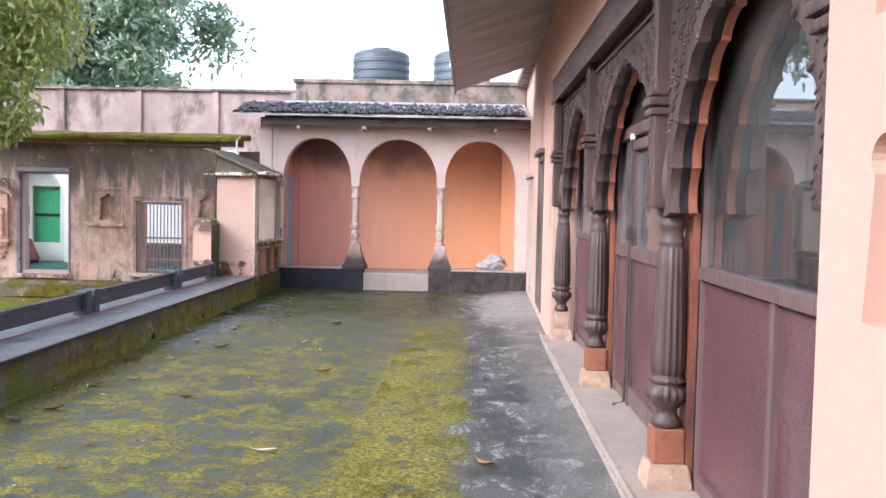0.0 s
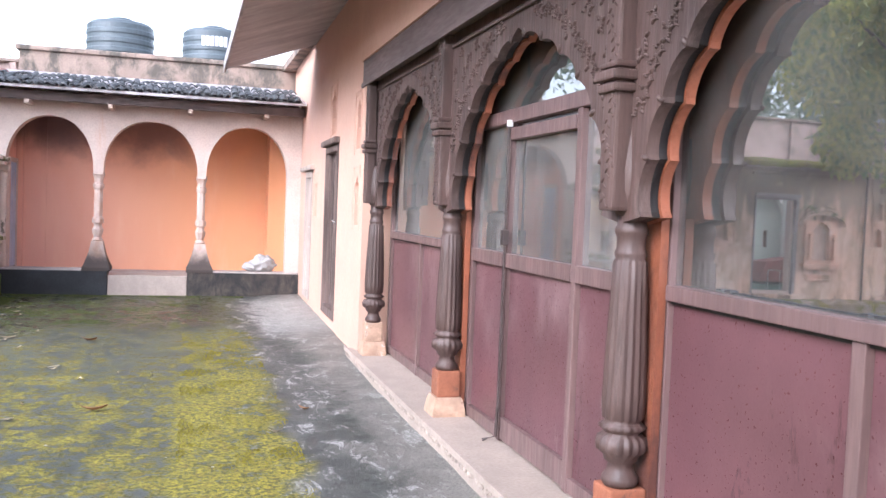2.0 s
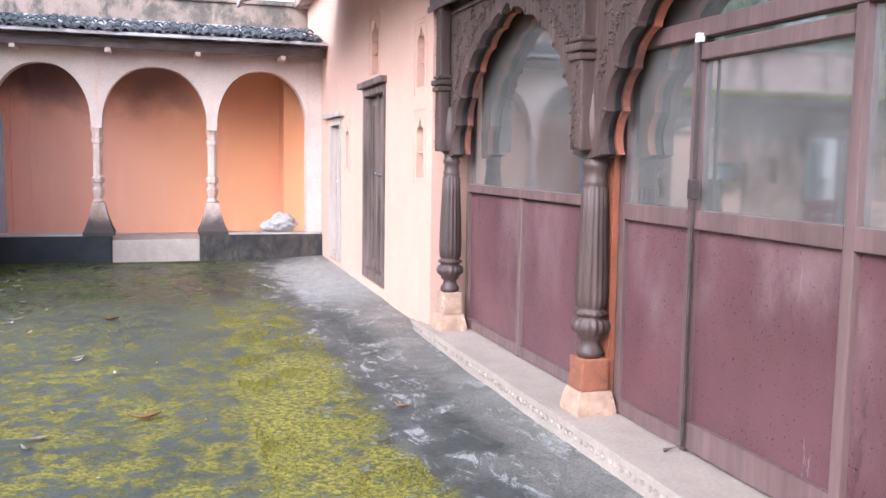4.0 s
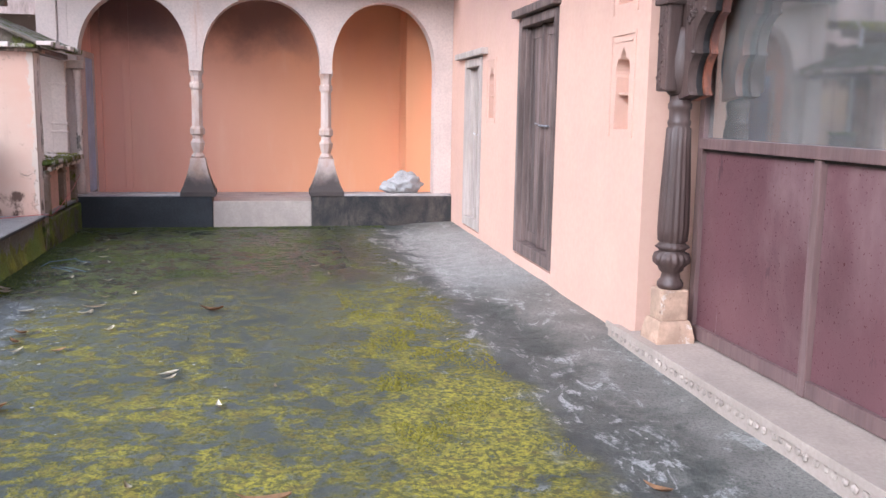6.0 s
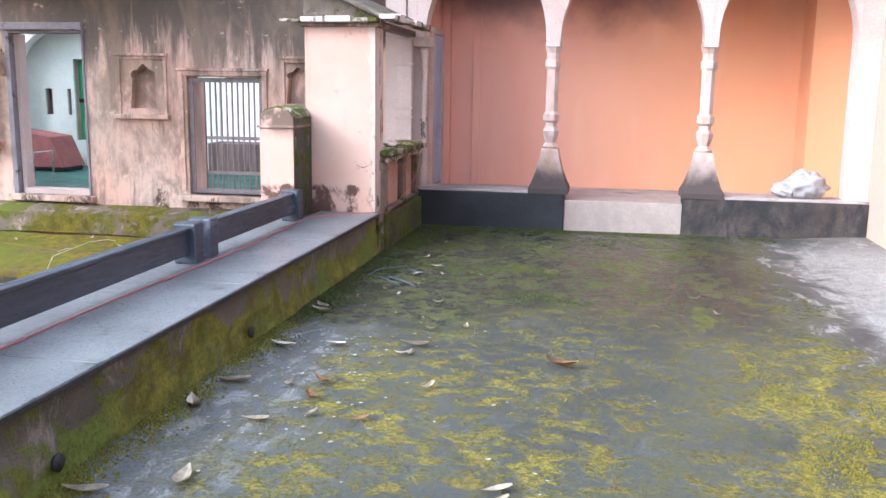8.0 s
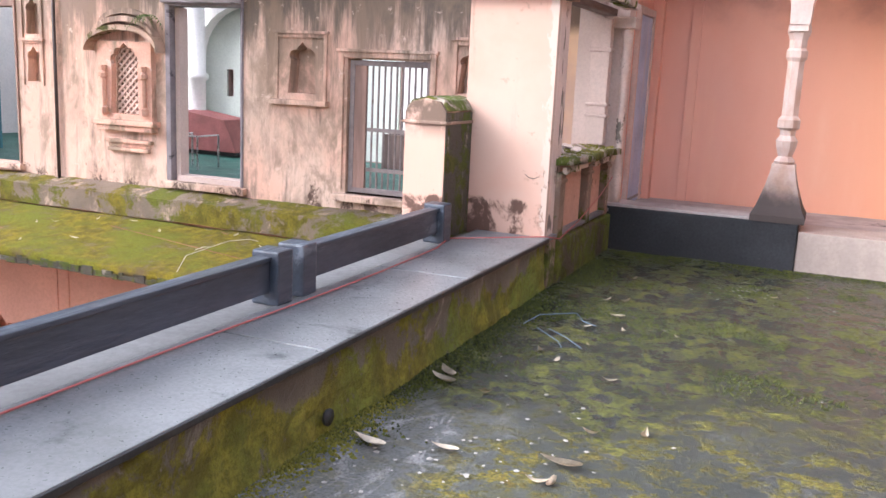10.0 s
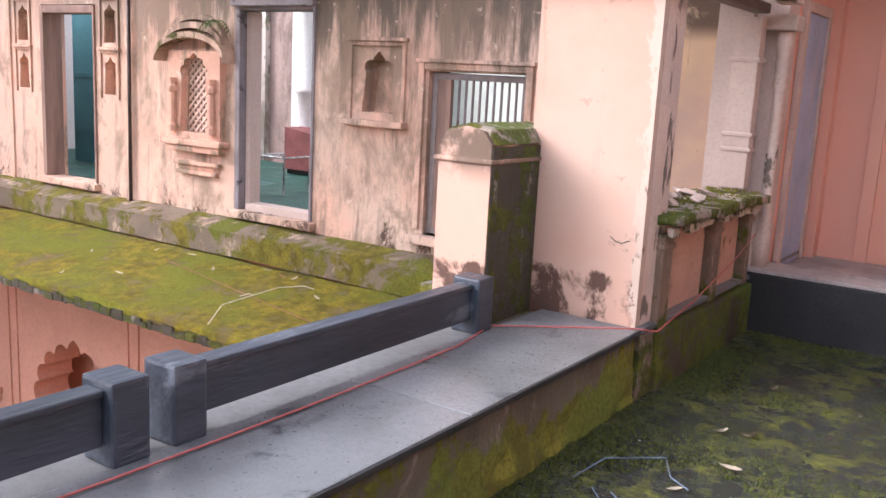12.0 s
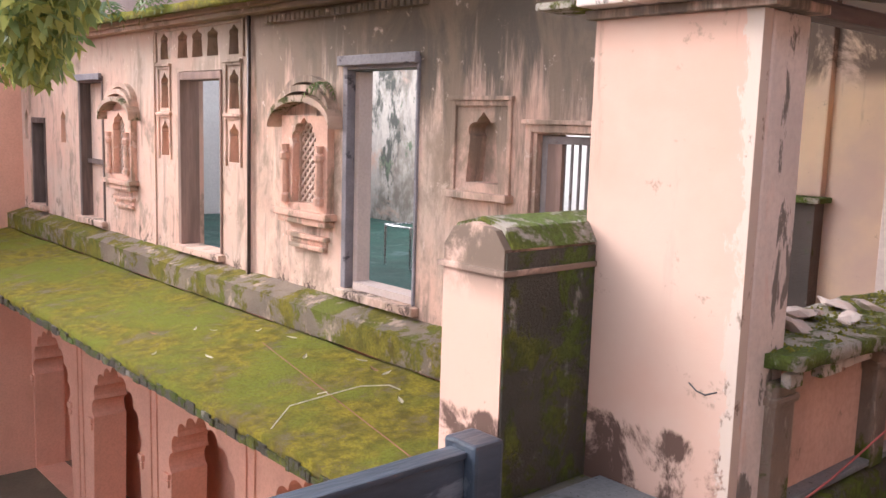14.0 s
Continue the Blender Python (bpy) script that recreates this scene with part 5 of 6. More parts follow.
def jharokha(c, hood):
    """A bay window: pierced stone lattice between small columns under a curved hood, on a stepped sill."""
    j = thing("jharokha_window", (c, FAC - 0.1, 0.42), "small projecting pink lattice window with curved hood", "window", "lattice windows of the facade")
    part("surround", plate([(c - 0.36, 0.74), (c + 0.36, 0.74), (c + 0.36, 1.55), (c - 0.36, 1.55)], [cusped(c - 0.195, c + 0.195, 0.80, 1.32, 1.53, 5, 0.12, 30, 0.12)], south(FAC - 0.07), 0.069), plaster_window, j)
    bm = bmesh.new()
    for k in range(-5, 12):
        for s in (1, -1):
            a = Vector((c - 0.22 if s > 0 else c + 0.22, 0, 0.80 + 0.075 * k - 0.05))
            d = Vector((0.44 * s, 0, 0.42))
            if a.z > 1.55 or a.z + d.z < 0.8:
                continue
            t0, t1 = max(0, (0.79 - a.z) / d.z), min(1, (1.56 - a.z) / d.z)
            p, q = a + d * t0, a + d * t1
            nrm = Vector((-d.z, 0, d.x)).normalized() * 0.012
            y = FAC + (0.02 if s > 0 else 0.028)
            loop = [p - nrm, q - nrm, q + nrm, p + nrm]
            v1 = [bm.verts.new((w.x, y, w.z)) for w in loop]
            v2 = [bm.verts.new((w.x, y + 0.02, w.z)) for w in loop]
            skirt(bm, v1, v2)
            bm.faces.new(v1)
            bm.faces.new(v2)
    part("lattice", bm, lattice_mat, j, "whitewashed pierced lattice")
    part("shutter", boxes((c - 0.22, c + 0.22, FAC + 0.10, FAC + 0.12, 0.76, 1.60)), jali_shade, j)
    for x in (c - 0.27, c + 0.27):
        part("colonnette", lathe([(0.05, 0.80), (0.05, 0.86), (0.03, 0.88), (0.038, 1.0), (0.03, 1.16), (0.05, 1.18), (0.05, 1.22), (0.03, 1.24), (0.045, 1.30)], 8, at=(x, FAC - 0.09, 0)), plaster_window, j)
    part("sill", boxes((c - 0.42, c + 0.42, FAC - 0.13, FAC - 0.001, 0.68, 0.739), (c - 0.38, c + 0.38, FAC - 0.10, FAC - 0.001, 0.62, 0.679), bevel=0.012), plaster_window, j)
    part("bracket_step", boxes((c - 0.32, c + 0.32, FAC - 0.055, FAC - 0.001, 0.49, 0.53), (c - 0.28, c + 0.28, FAC - 0.05, FAC - 0.001, 0.40, 0.44), (c - 0.29, c + 0.29, FAC - 0.02, FAC - 0.001, 0.441, 0.489), bevel=0.01), plaster_window, j)
    for k, (h, r, pr_) in enumerate(((0.0, 0.0, 0.15), (0.09, 0.06, 0.11), (0.17, 0.10, 0.07))):
        w = 0.48 - r
        up = [(c + w * math.cos(math.pi * i / 14), 1.50 + h + 0.22 * math.sin(math.pi * i / 14)) for i in range(15)]
        lo = [(x, z - 0.055) for x, z in up]
        part("hood", plate([*up, *lo[::-1]], [], south(FAC - pr_), pr_ - 0.001), plaster_old if k else hood_moss, j)


jharokha(-8.52, True)
jharokha(-12.60, True)


def facade_frame(name, u0, u1, z0, z1, mat, label, lintel=0.0, w=0.09, depth=0.2):
    d = thing(name, ((u0 + u1) / 2, FAC, z0), label, "door frame", kind="structure")
    part("frame", boxes((u0, u0 + w, FAC - 0.02, FAC + depth, z0, z1), (u1 - w * 0.45, u1, FAC - 0.02, FAC + depth, z0, z1), (u0 + w, u1 - w * 0.45, FAC - 0.02, FAC + depth, z1 - 0.08, z1), bevel=0.008), mat, d)
    part("sill", boxes((u0 - 0.05, u1 + 0.05, FAC - 0.08, FAC + depth, z0 - 0.07, z0 - 0.002), bevel=0.012), plaster_old, d)
    if lintel:
        part("lintel", boxes((u0 - 0.02, u1 + 0.015, FAC - 0.07, FAC - 0.022, z1 - 0.05, z1 + 0.03), bevel=0.01), purple_paint, d, "faded purple-grey lintel board")
    return d


f1 = facade_frame("door_frame_1", -8.02, -7.06, 0.14, 2.0, purple_paint, "grey painted wooden frame round an open doorway", 1, 0.06)
part("white_jamb", boxes((-7.955, -7.90, FAC + 0.06, FAC + 0.19, 0.14, 1.91), (-7.90, -7.10, FAC + 0.02, FAC + 0.19, 0.14, 0.20)), plaster_white, f1, "white painted inner jamb")
f0 = facade_frame("door_frame_2", -11.1, -10.12, 0.14, 1.97, door_brown, "brown wooden frame round an open doorway", 0, 0.065)
fm = facade_frame("door_frame_3", -14.1, -13.25, 0.16, 1.98, door_wood, "brown frame of a walled-up doorway", 1, 0.08)
part("infill", boxes((-14.02, -13.29, FAC + 0.12, FAC + 0.2, 0.16, 1.9)), plaster_old, fm, "stained plaster infill")
part("infill_rail", boxes((-14.02, -13.29, FAC + 0.06, FAC + 0.118, 0.86, 0.92)), door_wood, fm)
ff = facade_frame("door_frame_4", -16.1, -15.5, 0.16, 1.43, door_wood, "small dark brown plank door in its frame", 0, 0.06)
part("door_leaf", boxes((-16.04, -15.53, FAC + 0.14, FAC + 0.17, 0.16, 1.36), (-16.04, -15.53, FAC + 0.125, FAC + 0.139, 0.72, 0.8)), door_wood, ff)

# barred gate
g = thing("iron_gate", (-5.45, FAC + 0.08, 0.22), "closed rusty barred iron gate in facade", "gate")
part("gate_frame", boxes((-5.88, -5.83, FAC + 0.05, FAC + 0.11, 0.21, 1.46), (-5.08, -5.03, FAC + 0.05, FAC + 0.11, 0.21, 1.46), (-5.83, -5.08, FAC + 0.05, FAC + 0.11, 1.41, 1.46), (-5.83, -5.08, FAC + 0.05, FAC + 0.11, 0.21, 0.26), bevel=0.004), iron, g)
for k in range(11):
    x = -5.775 + 0.063 * k
    part("bar", tube([(x, FAC + 0.08, 0.26), (x, FAC + 0.08, 1.41)], 0.010, 6), iron, g)
for z in (0.42, 0.80):
    part("cross_bar", boxes((-5.83, -5.08, FAC + 0.068, FAC + 0.092, z, z + 0.035)), iron, g)
part("lock_box", boxes((-5.82, -5.70, FAC + 0.04, FAC + 0.066, 0.26, 1.41)), door_brown, g, "brown wooden stile")
structure("gate_sill", boxes((-5.98, -4.98, FAC - 0.10, FAC + 0.2, 0.13, 0.20), bevel=0.015), plaster_old, "worn gate sill")
# added thin tube stands in for a dark stain line on the plaster
dp = thing("facade_stain_line", (-9.52, FAC - 0.05, 0.0), "thin dark tube standing for a stain line down the facade", "pipe")
part("pipe", tube([(-9.52, FAC - 0.04, 0.0), (-9.52, FAC - 0.04, 2.45)], 0.018, 8), bolt_iron, dp, smooth=True)

# ledge and mossy sloping roof below the facade
led = structure("facade_ledge", sheet(FX0, -4.1, 15.44, FAC, lambda x, y: -0.03 + 0.30 * (y - 15.44), 150, 8, 0.016, 6, 0.22), ledge_moss, "uneven plaster ledge patched with moss")
chz = lambda x, y: -0.425 + 0.125 * (y - 14.16)
chj = structure("mossy_roof", sheet(FX0, -4.1, 14.16, 15.46, chz, 260, 30, 0.022, 2, 0.10), roof_moss, "wide sloping stone eave covered with yellow-green moss", True)
bm, r = bmesh.new(), random.Random(3)
x = FX0
while x < -4.15:
    w = r.uniform(0.03, 0.16)
    box(bm, x, x + w, 14.150 - r.uniform(0, 0.012), 14.158, -0.531 - r.uniform(0, 0.02), -0.47 + r.uniform(-0.035, 0.01))
    x += w + r.uniform(0.0, 0.012)
part("drip_edge", bm, block_moss, chj, "black dripping lower edge")
for k in range(14):
    x = -16.2 + 0.9 * k
    part("bracket", plate([(14.3, -0.51), (15.7, -0.34), (15.7, -0.75), (14.9, -0.56)], [], lambda u, v, d, x=x: (x + d, u, v), 0.12), plaster_old, chj)

# lower arcade
lower = [cusped(c - 0.86, c + 0.86, -4.19, -2.62, -1.72, 9, 0.10, 72, 0.08) for c in (-15.7, -13.15, -10.68, -8.5, -6.2)]
lower_wall = structure("wall_lower_arcade", plate(rect(FX0, -4.1, -4.2, -0.28), lower, south(15.72), 0.45), plaster_lower, "pink plastered lower arcade of cusped arches")
for c in (-14.42, -11.92, -9.59, -7.35):
    part("pilaster_line", boxes((c - 0.10, c - 0.075, 15.70, 15.719, -4.2, -0.6), (c + 0.075, c + 0.10, 15.70, 15.719, -4.2, -0.6)), plaster_lower, lower_wall)
for c in (-15.7, -13.15, -10.68, -8.5, -6.2):
    for s in (-1, 1):
        part("impost", boxes((c + s * 0.86 - 0.06, c + s * 0.86 + 0.06, 15.68, 16.18, -2.72, -2.64), (c + s * 0.86 - 0.04, c + s * 0.86 + 0.04, 15.69, 16.18, -2.82, -2.74), bevel=0.008), plaster_lower, lower_wall)
structure("lower_back_wall", boxes((FX0, -4.1, 16.45, 16.6, -4.2, -0.281)), plaster_lower, "shaded orange wall behind the lower arcade")
structure("lower_ceiling", boxes((FX0, -3.0, 15.73, 26.0, -0.28, 0.08)), yard_floor, "paved yard floor above the lower arcade")

# west wing that closes the courtyard
WXL = -16.6
wwall = structure("wall_west", plate(rect(-20, 16.6, -4.2, 2.7), [], east(WXL), 0.35), plaster_lower, "weathered pink west wing wall")
par_w = structure("west_parapet", boxes((-17.6, -17.35, -20, 22, 2.4, 4.0)), far_wall_mat, "panelled pink parapet of the west wing")
for k in range(20):
    y = -19 + 2.05 * k
    part("parapet_rib", boxes((-17.349, -17.28, y, y + 0.16, 2.6, 4.0)), far_wall_mat, par_w)
part("coping", boxes((-17.68, -17.25, -20, 22, 4.001, 4.08)), parapet_wall, par_w)
structure("west_roof", boxes((-22, -16.3, -20, 16.0, 2.701, 2.80)), roof_moss, "mossy west wing roof")
structure("wall_south", boxes((-16.6, 6.0, -9.3, -9.0, -4.2, 3.7)), plaster_old, "weathered plaster wall closing the terrace")

# yard behind the facade
structure("yard_cloth", sheet(-14.1, -4.7, 15.99, 19.4, 0.092, 40, 20, 0.012, 7), carpet, "worn wet green cloth over the yard floor")
yb = structure("yard_back_wall", plate(rect(-18.5, -3.3, 0.0, 3.88), [rect(-9.60, -8.98, 0.5, 1.75)], south(19.5), 0.3,
                                       [(rect(-10.10, -9.98, 0.89, 1.29), 0.1), (rect(-9.72, -9.66, 0.89, 1.29), 0.1), (arch(-11.02, -10.86, 1.6, 1.85, 1.95), 0.1), (arch(-11.02, -10.86, 1.05, 1.3, 1.4), 0.1)]), far_wall_mat,
               "rain-streaked pink yard wall")
part("coping", boxes((-18.5, -3.3, 19.42, 19.86, 3.881, 3.94), bevel=0.01), parapet_wall, yb)
for k in range(9):
    part("rib", boxes((-17.5 + 1.7 * k, -17.38 + 1.7 * k, 19.44, 19.499, 2.6, 3.88)), far_wall_mat, yb)
structure("yard_dado", plate(rect(-10.75, -7.2, 0.1, 2.35), [rect(-9.60, -8.98, 0.5, 1.75), rect(-10.10, -9.98, 0.89, 1.29), rect(-9.72, -9.66, 0.89, 1.29)], south(19.46), 0.038),
          mint_wash, "pale mint washed wall panel")
gd = thing("green_door", (-9.29, 19.6, 0.5), "bright green painted boarded door", "door", kind="structure")
for k in range(8):
    part("board", boxes((-9.595 + 0.076 * k, -9.525 + 0.076 * k, 19.60, 19.62, 0.5, 1.74)), green_paint, gd)
part("ledger", boxes((-9.6, -8.98, 19.58, 19.599, 1.08, 1.14)), dark_iron, gd)
yard_post = thing("white_pillar", (-10.2, 18.9, 0.09), "whitewashed ringed pillar standing in the yard", "pillar")
part("shaft", lathe([(0.17, 0.1), (0.17, 0.4), (0.12, 0.45), (0.12, 1.1), (0.16, 1.14), (0.16, 1.2), (0.12, 1.24), (0.11, 2.2), (0.17, 2.3), (0.17, 2.45)], 16, at=(-10.2, 18.9, 0)), whitewash, yard_post, smooth=True)
rb = thing("covered_chest", (-9.68, 18.7, 0.09), "low chest under a dull red cover", "chest")
part("chest", boxes((-10.13, -9.23, 18.5, 18.98, 0.1, 0.16)), dark_iron, rb)
part("cover", plate([(-10.15, 0.16), (-9.2, 0.16), (-9.4, 0.60), (-10.15, 0.70)], [], south(18.46), 0.55), red_cloth, rb, "dull red cloth")
td = thing("teal_door", (-12.2, 17.0, 0.09), "tall open teal painted door leaf", "door", kind="structure")
part("leaf", boxes((-12.54, -12.0, 17.0, 17.04, 0.105, 2.0), (-12.50, -12.04, 16.98, 16.999, 0.5, 0.56), (-12.50, -12.04, 16.98, 16.999, 1.2, 1.26), bevel=0.004), teal_paint, td)
ch = thing("metal_chair", (-8.9, 17.1, 0.09), "bare tubular steel chair frame on green cloth", "chair")
for nm, pts in (("leg_frame", [(-9.0, 16.9, 0.1), (-9.0, 16.9, 0.5), (-9.0, 17.3, 0.5), (-9.0, 17.3, 0.1)]), ("leg_frame", [(-8.6, 16.9, 0.1), (-8.6, 16.9, 0.5), (-8.6, 17.3, 0.5), (-8.6, 17.3, 0.1)]),
                ("seat_rail", [(-9.0, 16.9, 0.5), (-8.6, 16.9, 0.5)])):
    part(nm, tube(pts, 0.014), steel, ch)
structure("yard_white_panel", boxes((-7.15, -4.7, 19.44, 19.498, 0.1, 2.6)), whitewash, "whitewashed panel of the yard wall")
structure("yard_bench", boxes((-7.1, -4.75, 18.8, 19.3, 0.1, 0.55), (-7.1, -4.75, 19.40, 19.438, 1.5, 1.62)), door_wood, "dark weathered bench along the yard wall")
structure("yard_east_wall", boxes((-4.7, -4.5, 15.98, 19.5, 0.0, 2.4)), stained_white, "stained whitewashed yard side wall")
structure("yard_white_screen", plate([(-10.72, 0.09), (-10.72, 2.7), (-8.3, 2.7), (-8.3, 0.09), (-8.75, 0.09), *arch(-10.40, -8.75, 0.09, 1.45, 2.2)[2:-1], (-10.40, 1.45), (-10.40, 0.09)], [], south(19.15), 0.2), whitewash, "whitewashed arched screen in the yard")
structure("yard_white_side", boxes((-14.3, -14.1, 15.99, 19.4, 0.0, 2.5)), whitewash, "whitewashed yard side wall")
structure("yard_stained_wall", boxes((-14.0, -11.5, 19.40, 19.495, 0.0, 3.0)), stained_white, "damp stained whitewashed yard wall")


# ---- trees ----
def leaves(name, clumps, per, size, droop, mat, parent, seed):
    """A crown of many small pointed leaves round clumps of (centre, radius)."""
    rnd = np.random.RandomState(seed)
    vs, fs = [], []
    for c, r in clumps:
        d = rnd.normal(size=(per, 3))
        d /= np.linalg.norm(d, axis=1)[:, None]
        p = np.array(c) + d * (r * rnd.uniform(0.25, 1.0, (per, 1)) ** 0.6) * np.array([1, 1, 0.75])
        a = rnd.normal(size=(per, 3)) + np.array([0, 0, -droop])
        a /= np.linalg.norm(a, axis=1)[:, None]
        s = np.cross(a, rnd.normal(size=(per, 3)))
        s /= np.linalg.norm(s, axis=1)[:, None] + 1e-9
        ln = size * rnd.uniform(0.6, 1.3, (per, 1))
        quad = np.stack([p, p + a * ln * 0.5 + s * ln * 0.16, p + a * ln, p + a * ln * 0.5 - s * ln * 0.16], 1)
        base = len(vs) * 4
        vs.append(quad)
    v = np.concatenate(vs).reshape(-1, 3)
    me = bpy.data.meshes.new(name)
    me.from_pydata(v.tolist(), [], np.arange(len(v)).reshape(-1, 4).tolist())
    me.materials.append(mat)
    ob = new(name, me)
    ob.parent, ob.matrix_parent_inverse = parent, Matrix.Translation(-parent.location)
    return ob


def tree(at, height, crown, label, mat, n, per, size, droop, seed, clump=0.8, trunk_r=0.2, sprays=()):
    """Trunk, limbs and a crown; crown is (centre, radii)."""
    rnd = random.Random(seed)
    t = thing("tree", at, label, "tree")
    (cx, cy, cz), (rx, ry, rz) = crown
    base, top = Vector(at), Vector((cx, cy, cz + rz * 0.5))
    mid = base.lerp(Vector((cx, cy, cz)), 0.5) + Vector((0.3, -0.2, 0))
    bm = bmesh.new()
    rings = []
    for k in range(9):
        s = k / 8
        p = base * (1 - s) ** 2 + mid * 2 * s * (1 - s) + top * s ** 2
        r = trunk_r * (1 - 0.8 * s)
        rings.append([bm.verts.new(p + Vector((r * math.cos(2 * math.pi * j / 9), r * math.sin(2 * math.pi * j / 9), 0))) for j in range(9)])
    for a, b in zip(rings, rings[1:]):
        skirt(bm, a, b)
    part("trunk", bm, bark, t, smooth=True)
    cl = []
    for k in range(n):
        while True:
            q = Vector((rnd.uniform(-1, 1), rnd.uniform(-1, 1), rnd.uniform(-1, 1)))
            if 0.35 < q.length < 1:
                break
        bulge = 0.75 + 0.5 * noise.noise(q * 2.2 + Vector((seed, 0, 0)))
        c = Vector((cx + q.x * rx * bulge, cy + q.y * ry * bulge, cz + q.z * rz * bulge))
        cl.append((c, clump * rnd.uniform(0.6, 1.25)))
    cl += [(Vector(c), r) for c, r in sprays]
    for k in range(0, n, max(1, n // 14)):
        s = rnd.uniform(0.45, 0.9)
        p = base * (1 - s) ** 2 + mid * 2 * s * (1 - s) + top * s ** 2
        c = cl[k][0]
        part("limb", tube([p, p.lerp(c, 0.5) + Vector((0, 0, 0.25)), c], trunk_r * 0.16, 5), bark, t)
    leaves("crown", cl, per, size, droop, mat, t, seed)
    return t


tree((-12.6, 10.2, -4.2), 9, ((-8.3, 13.0, 4.3), (2.6, 1.6, 2.2)), "courtyard tree with drooping yellow-green leaves", leaf_near, 70, 420, 0.17, 1.1, 11, 0.62, 0.16,
     [((-6.85, 13.2, 2.85), 0.5), ((-7.1, 13.3, 2.6), 0.42), ((-8.4, 13.5, 2.4), 0.4), ((-9.2, 13.65, 2.45), 0.45), ((-7.8, 13.4, 2.75), 0.5), ((-6.7, 13.1, 3.5), 0.55), ((-9.1, 13.6, 2.1), 0.4), ((-8.7, 13.5, 2.25), 0.35), ((-9.6, 13.7, 2.0), 0.35)])
tree((-14.0, 30.0, -4.2), 14, ((-12.6, 30.0, 8.0), (5.4, 4.0, 5.8)), "tall dense green tree behind the yard", leaf_far, 110, 260, 0.36, 0.3, 12, 1.25, 0.35)
tree((-21.0, 27.0, -4.2), 14, ((-20, 27.0, 7.5), (6.0, 5.0, 5.4)), "broad dense green tree behind the wing", leaf_far, 85, 230, 0.38, 0.3, 13, 1.4, 0.4)
tree((-6.5, 62.0, -4.2), 12, ((-9.0, 62.0, 7.2), (4.0, 3.0, 2.2)), "distant pale hazy tree", leaf_pale, 40, 160, 0.5, 0.2, 14, 1.4, 0.3)
for k, (x, y) in enumerate(((-24, 14), (-25, 6), (-24, -3), (-26, -12))):
    tree((x, y, -4.2), 12, ((x, y, 6.5), (3.8, 4.6, 4.0)), "dense green tree behind the west wing", leaf_far, 70, 200, 0.45, 0.4, 20 + k, 1.3, 0.3)


def fern(at, n, length, seed):
    """A tuft of drooping fronds that grows out of the wall."""
    rnd = random.Random(seed)
    f = thing("wall_fern", at, "green fern tuft growing from the wall top", "plant", "ferns on the facade")
    bm = bmesh.new()
    for k in range(n):
        a = rnd.uniform(math.pi, 2 * math.pi)
        d = Vector((math.cos(a), math.sin(a) * 0.6, 0))
        ln = length * rnd.uniform(0.6, 1.2)
        prev = Vector(at)
        for i in range(9):
            s = (i + 1) / 9
            p = Vector(at) + d * ln * s + Vector((0, 0, ln * (0.35 * s - 0.95 * s * s)))
            side = d.cross(Vector((0, 0, 1))).normalized()
            w = 0.09 * ln / 0.5 * math.sin(math.pi * min(1, s * 0.9 + 0.1)) + 0.01
            for sg in (1, -1):
                q = [prev, prev.lerp(p, 0.7), prev.lerp(p, 0.9) + side * sg * w - Vector((0, 0, 0.02))]
                bm.faces.new([bm.verts.new(v) for v in q])
            prev = p
    part("fronds", bm, fern_leaf, f)


fern((-14.3, FAC - 0.05, 2.7), 18, 0.7, 1)
fern((-12.2, FAC - 0.3, 2.74), 12, 0.45, 2)
fern((-10.9, FAC - 0.3, 2.74), 12, 0.45, 3)
fern((-8.15, FAC - 0.12, 1.82), 8, 0.22, 4)

# ---- loose things ----
def dry_leaf_mesh(name, mat, ln, curl):
    bm = bmesh.new()
    rows = []
    for i in range(7):
        s = i / 6
        w = ln * 0.17 * math.sin(math.pi * (0.06 + 0.94 * s) ** 0.8) + 0.001
        y, z = (s - 0.5) * ln, curl * (2 * s - 1) ** 2 + 0.004
        rows.append([bm.verts.new((-w, y, z + w * 0.5)), bm.verts.new((0, y, z)), bm.verts.new((w, y, z + w * 0.5))])
    for a, b in zip(rows, rows[1:]):
        for k in (0, 1):
            bm.faces.new((a[k], a[k + 1], b[k + 1], b[k]))
    bmesh.ops.solidify(bm, geom=bm.faces, thickness=0.002)
    me = bpy.data.meshes.new(name)
    bm.to_mesh(me)
    bm.free()
    me.materials.append(mat)
    return me


pale = [dry_leaf_mesh("pale_leaf", dry_leaf, ln, c) for ln, c in ((0.17, 0.02), (0.12, 0.012), (0.09, 0.02))]
brown = [dry_leaf_mesh("brown_leaf", dry_brown, ln, c) for ln, c in ((0.20, 0.035), (0.13, 0.02))]
FALLEN = [(-2.39, 11.18, 0, 80), (-1.59, 10.99, 3, 60), (-3.15, 10.08, 0, 30), (-2.67, 10.27, 4, 35), (-2.81, 9.95, 1, 95), (-3.1, 10.4, 0, 100), (-3.08, 11.01, 0, 70), (-2.18, 10.51, 2, 150),
          (-2.61, 10.05, 2, 130), (-2.69, 10.49, 4, 50), (-2.81, 11.1, 1, 80), (-2.17, 11.6, 2, 0), (-3.12, 11.79, 0, 60), (-0.78, 12.67, 2, 80), (-0.68, 12.25, 2, 20), (-2.49, 9.01, 3, 85)]
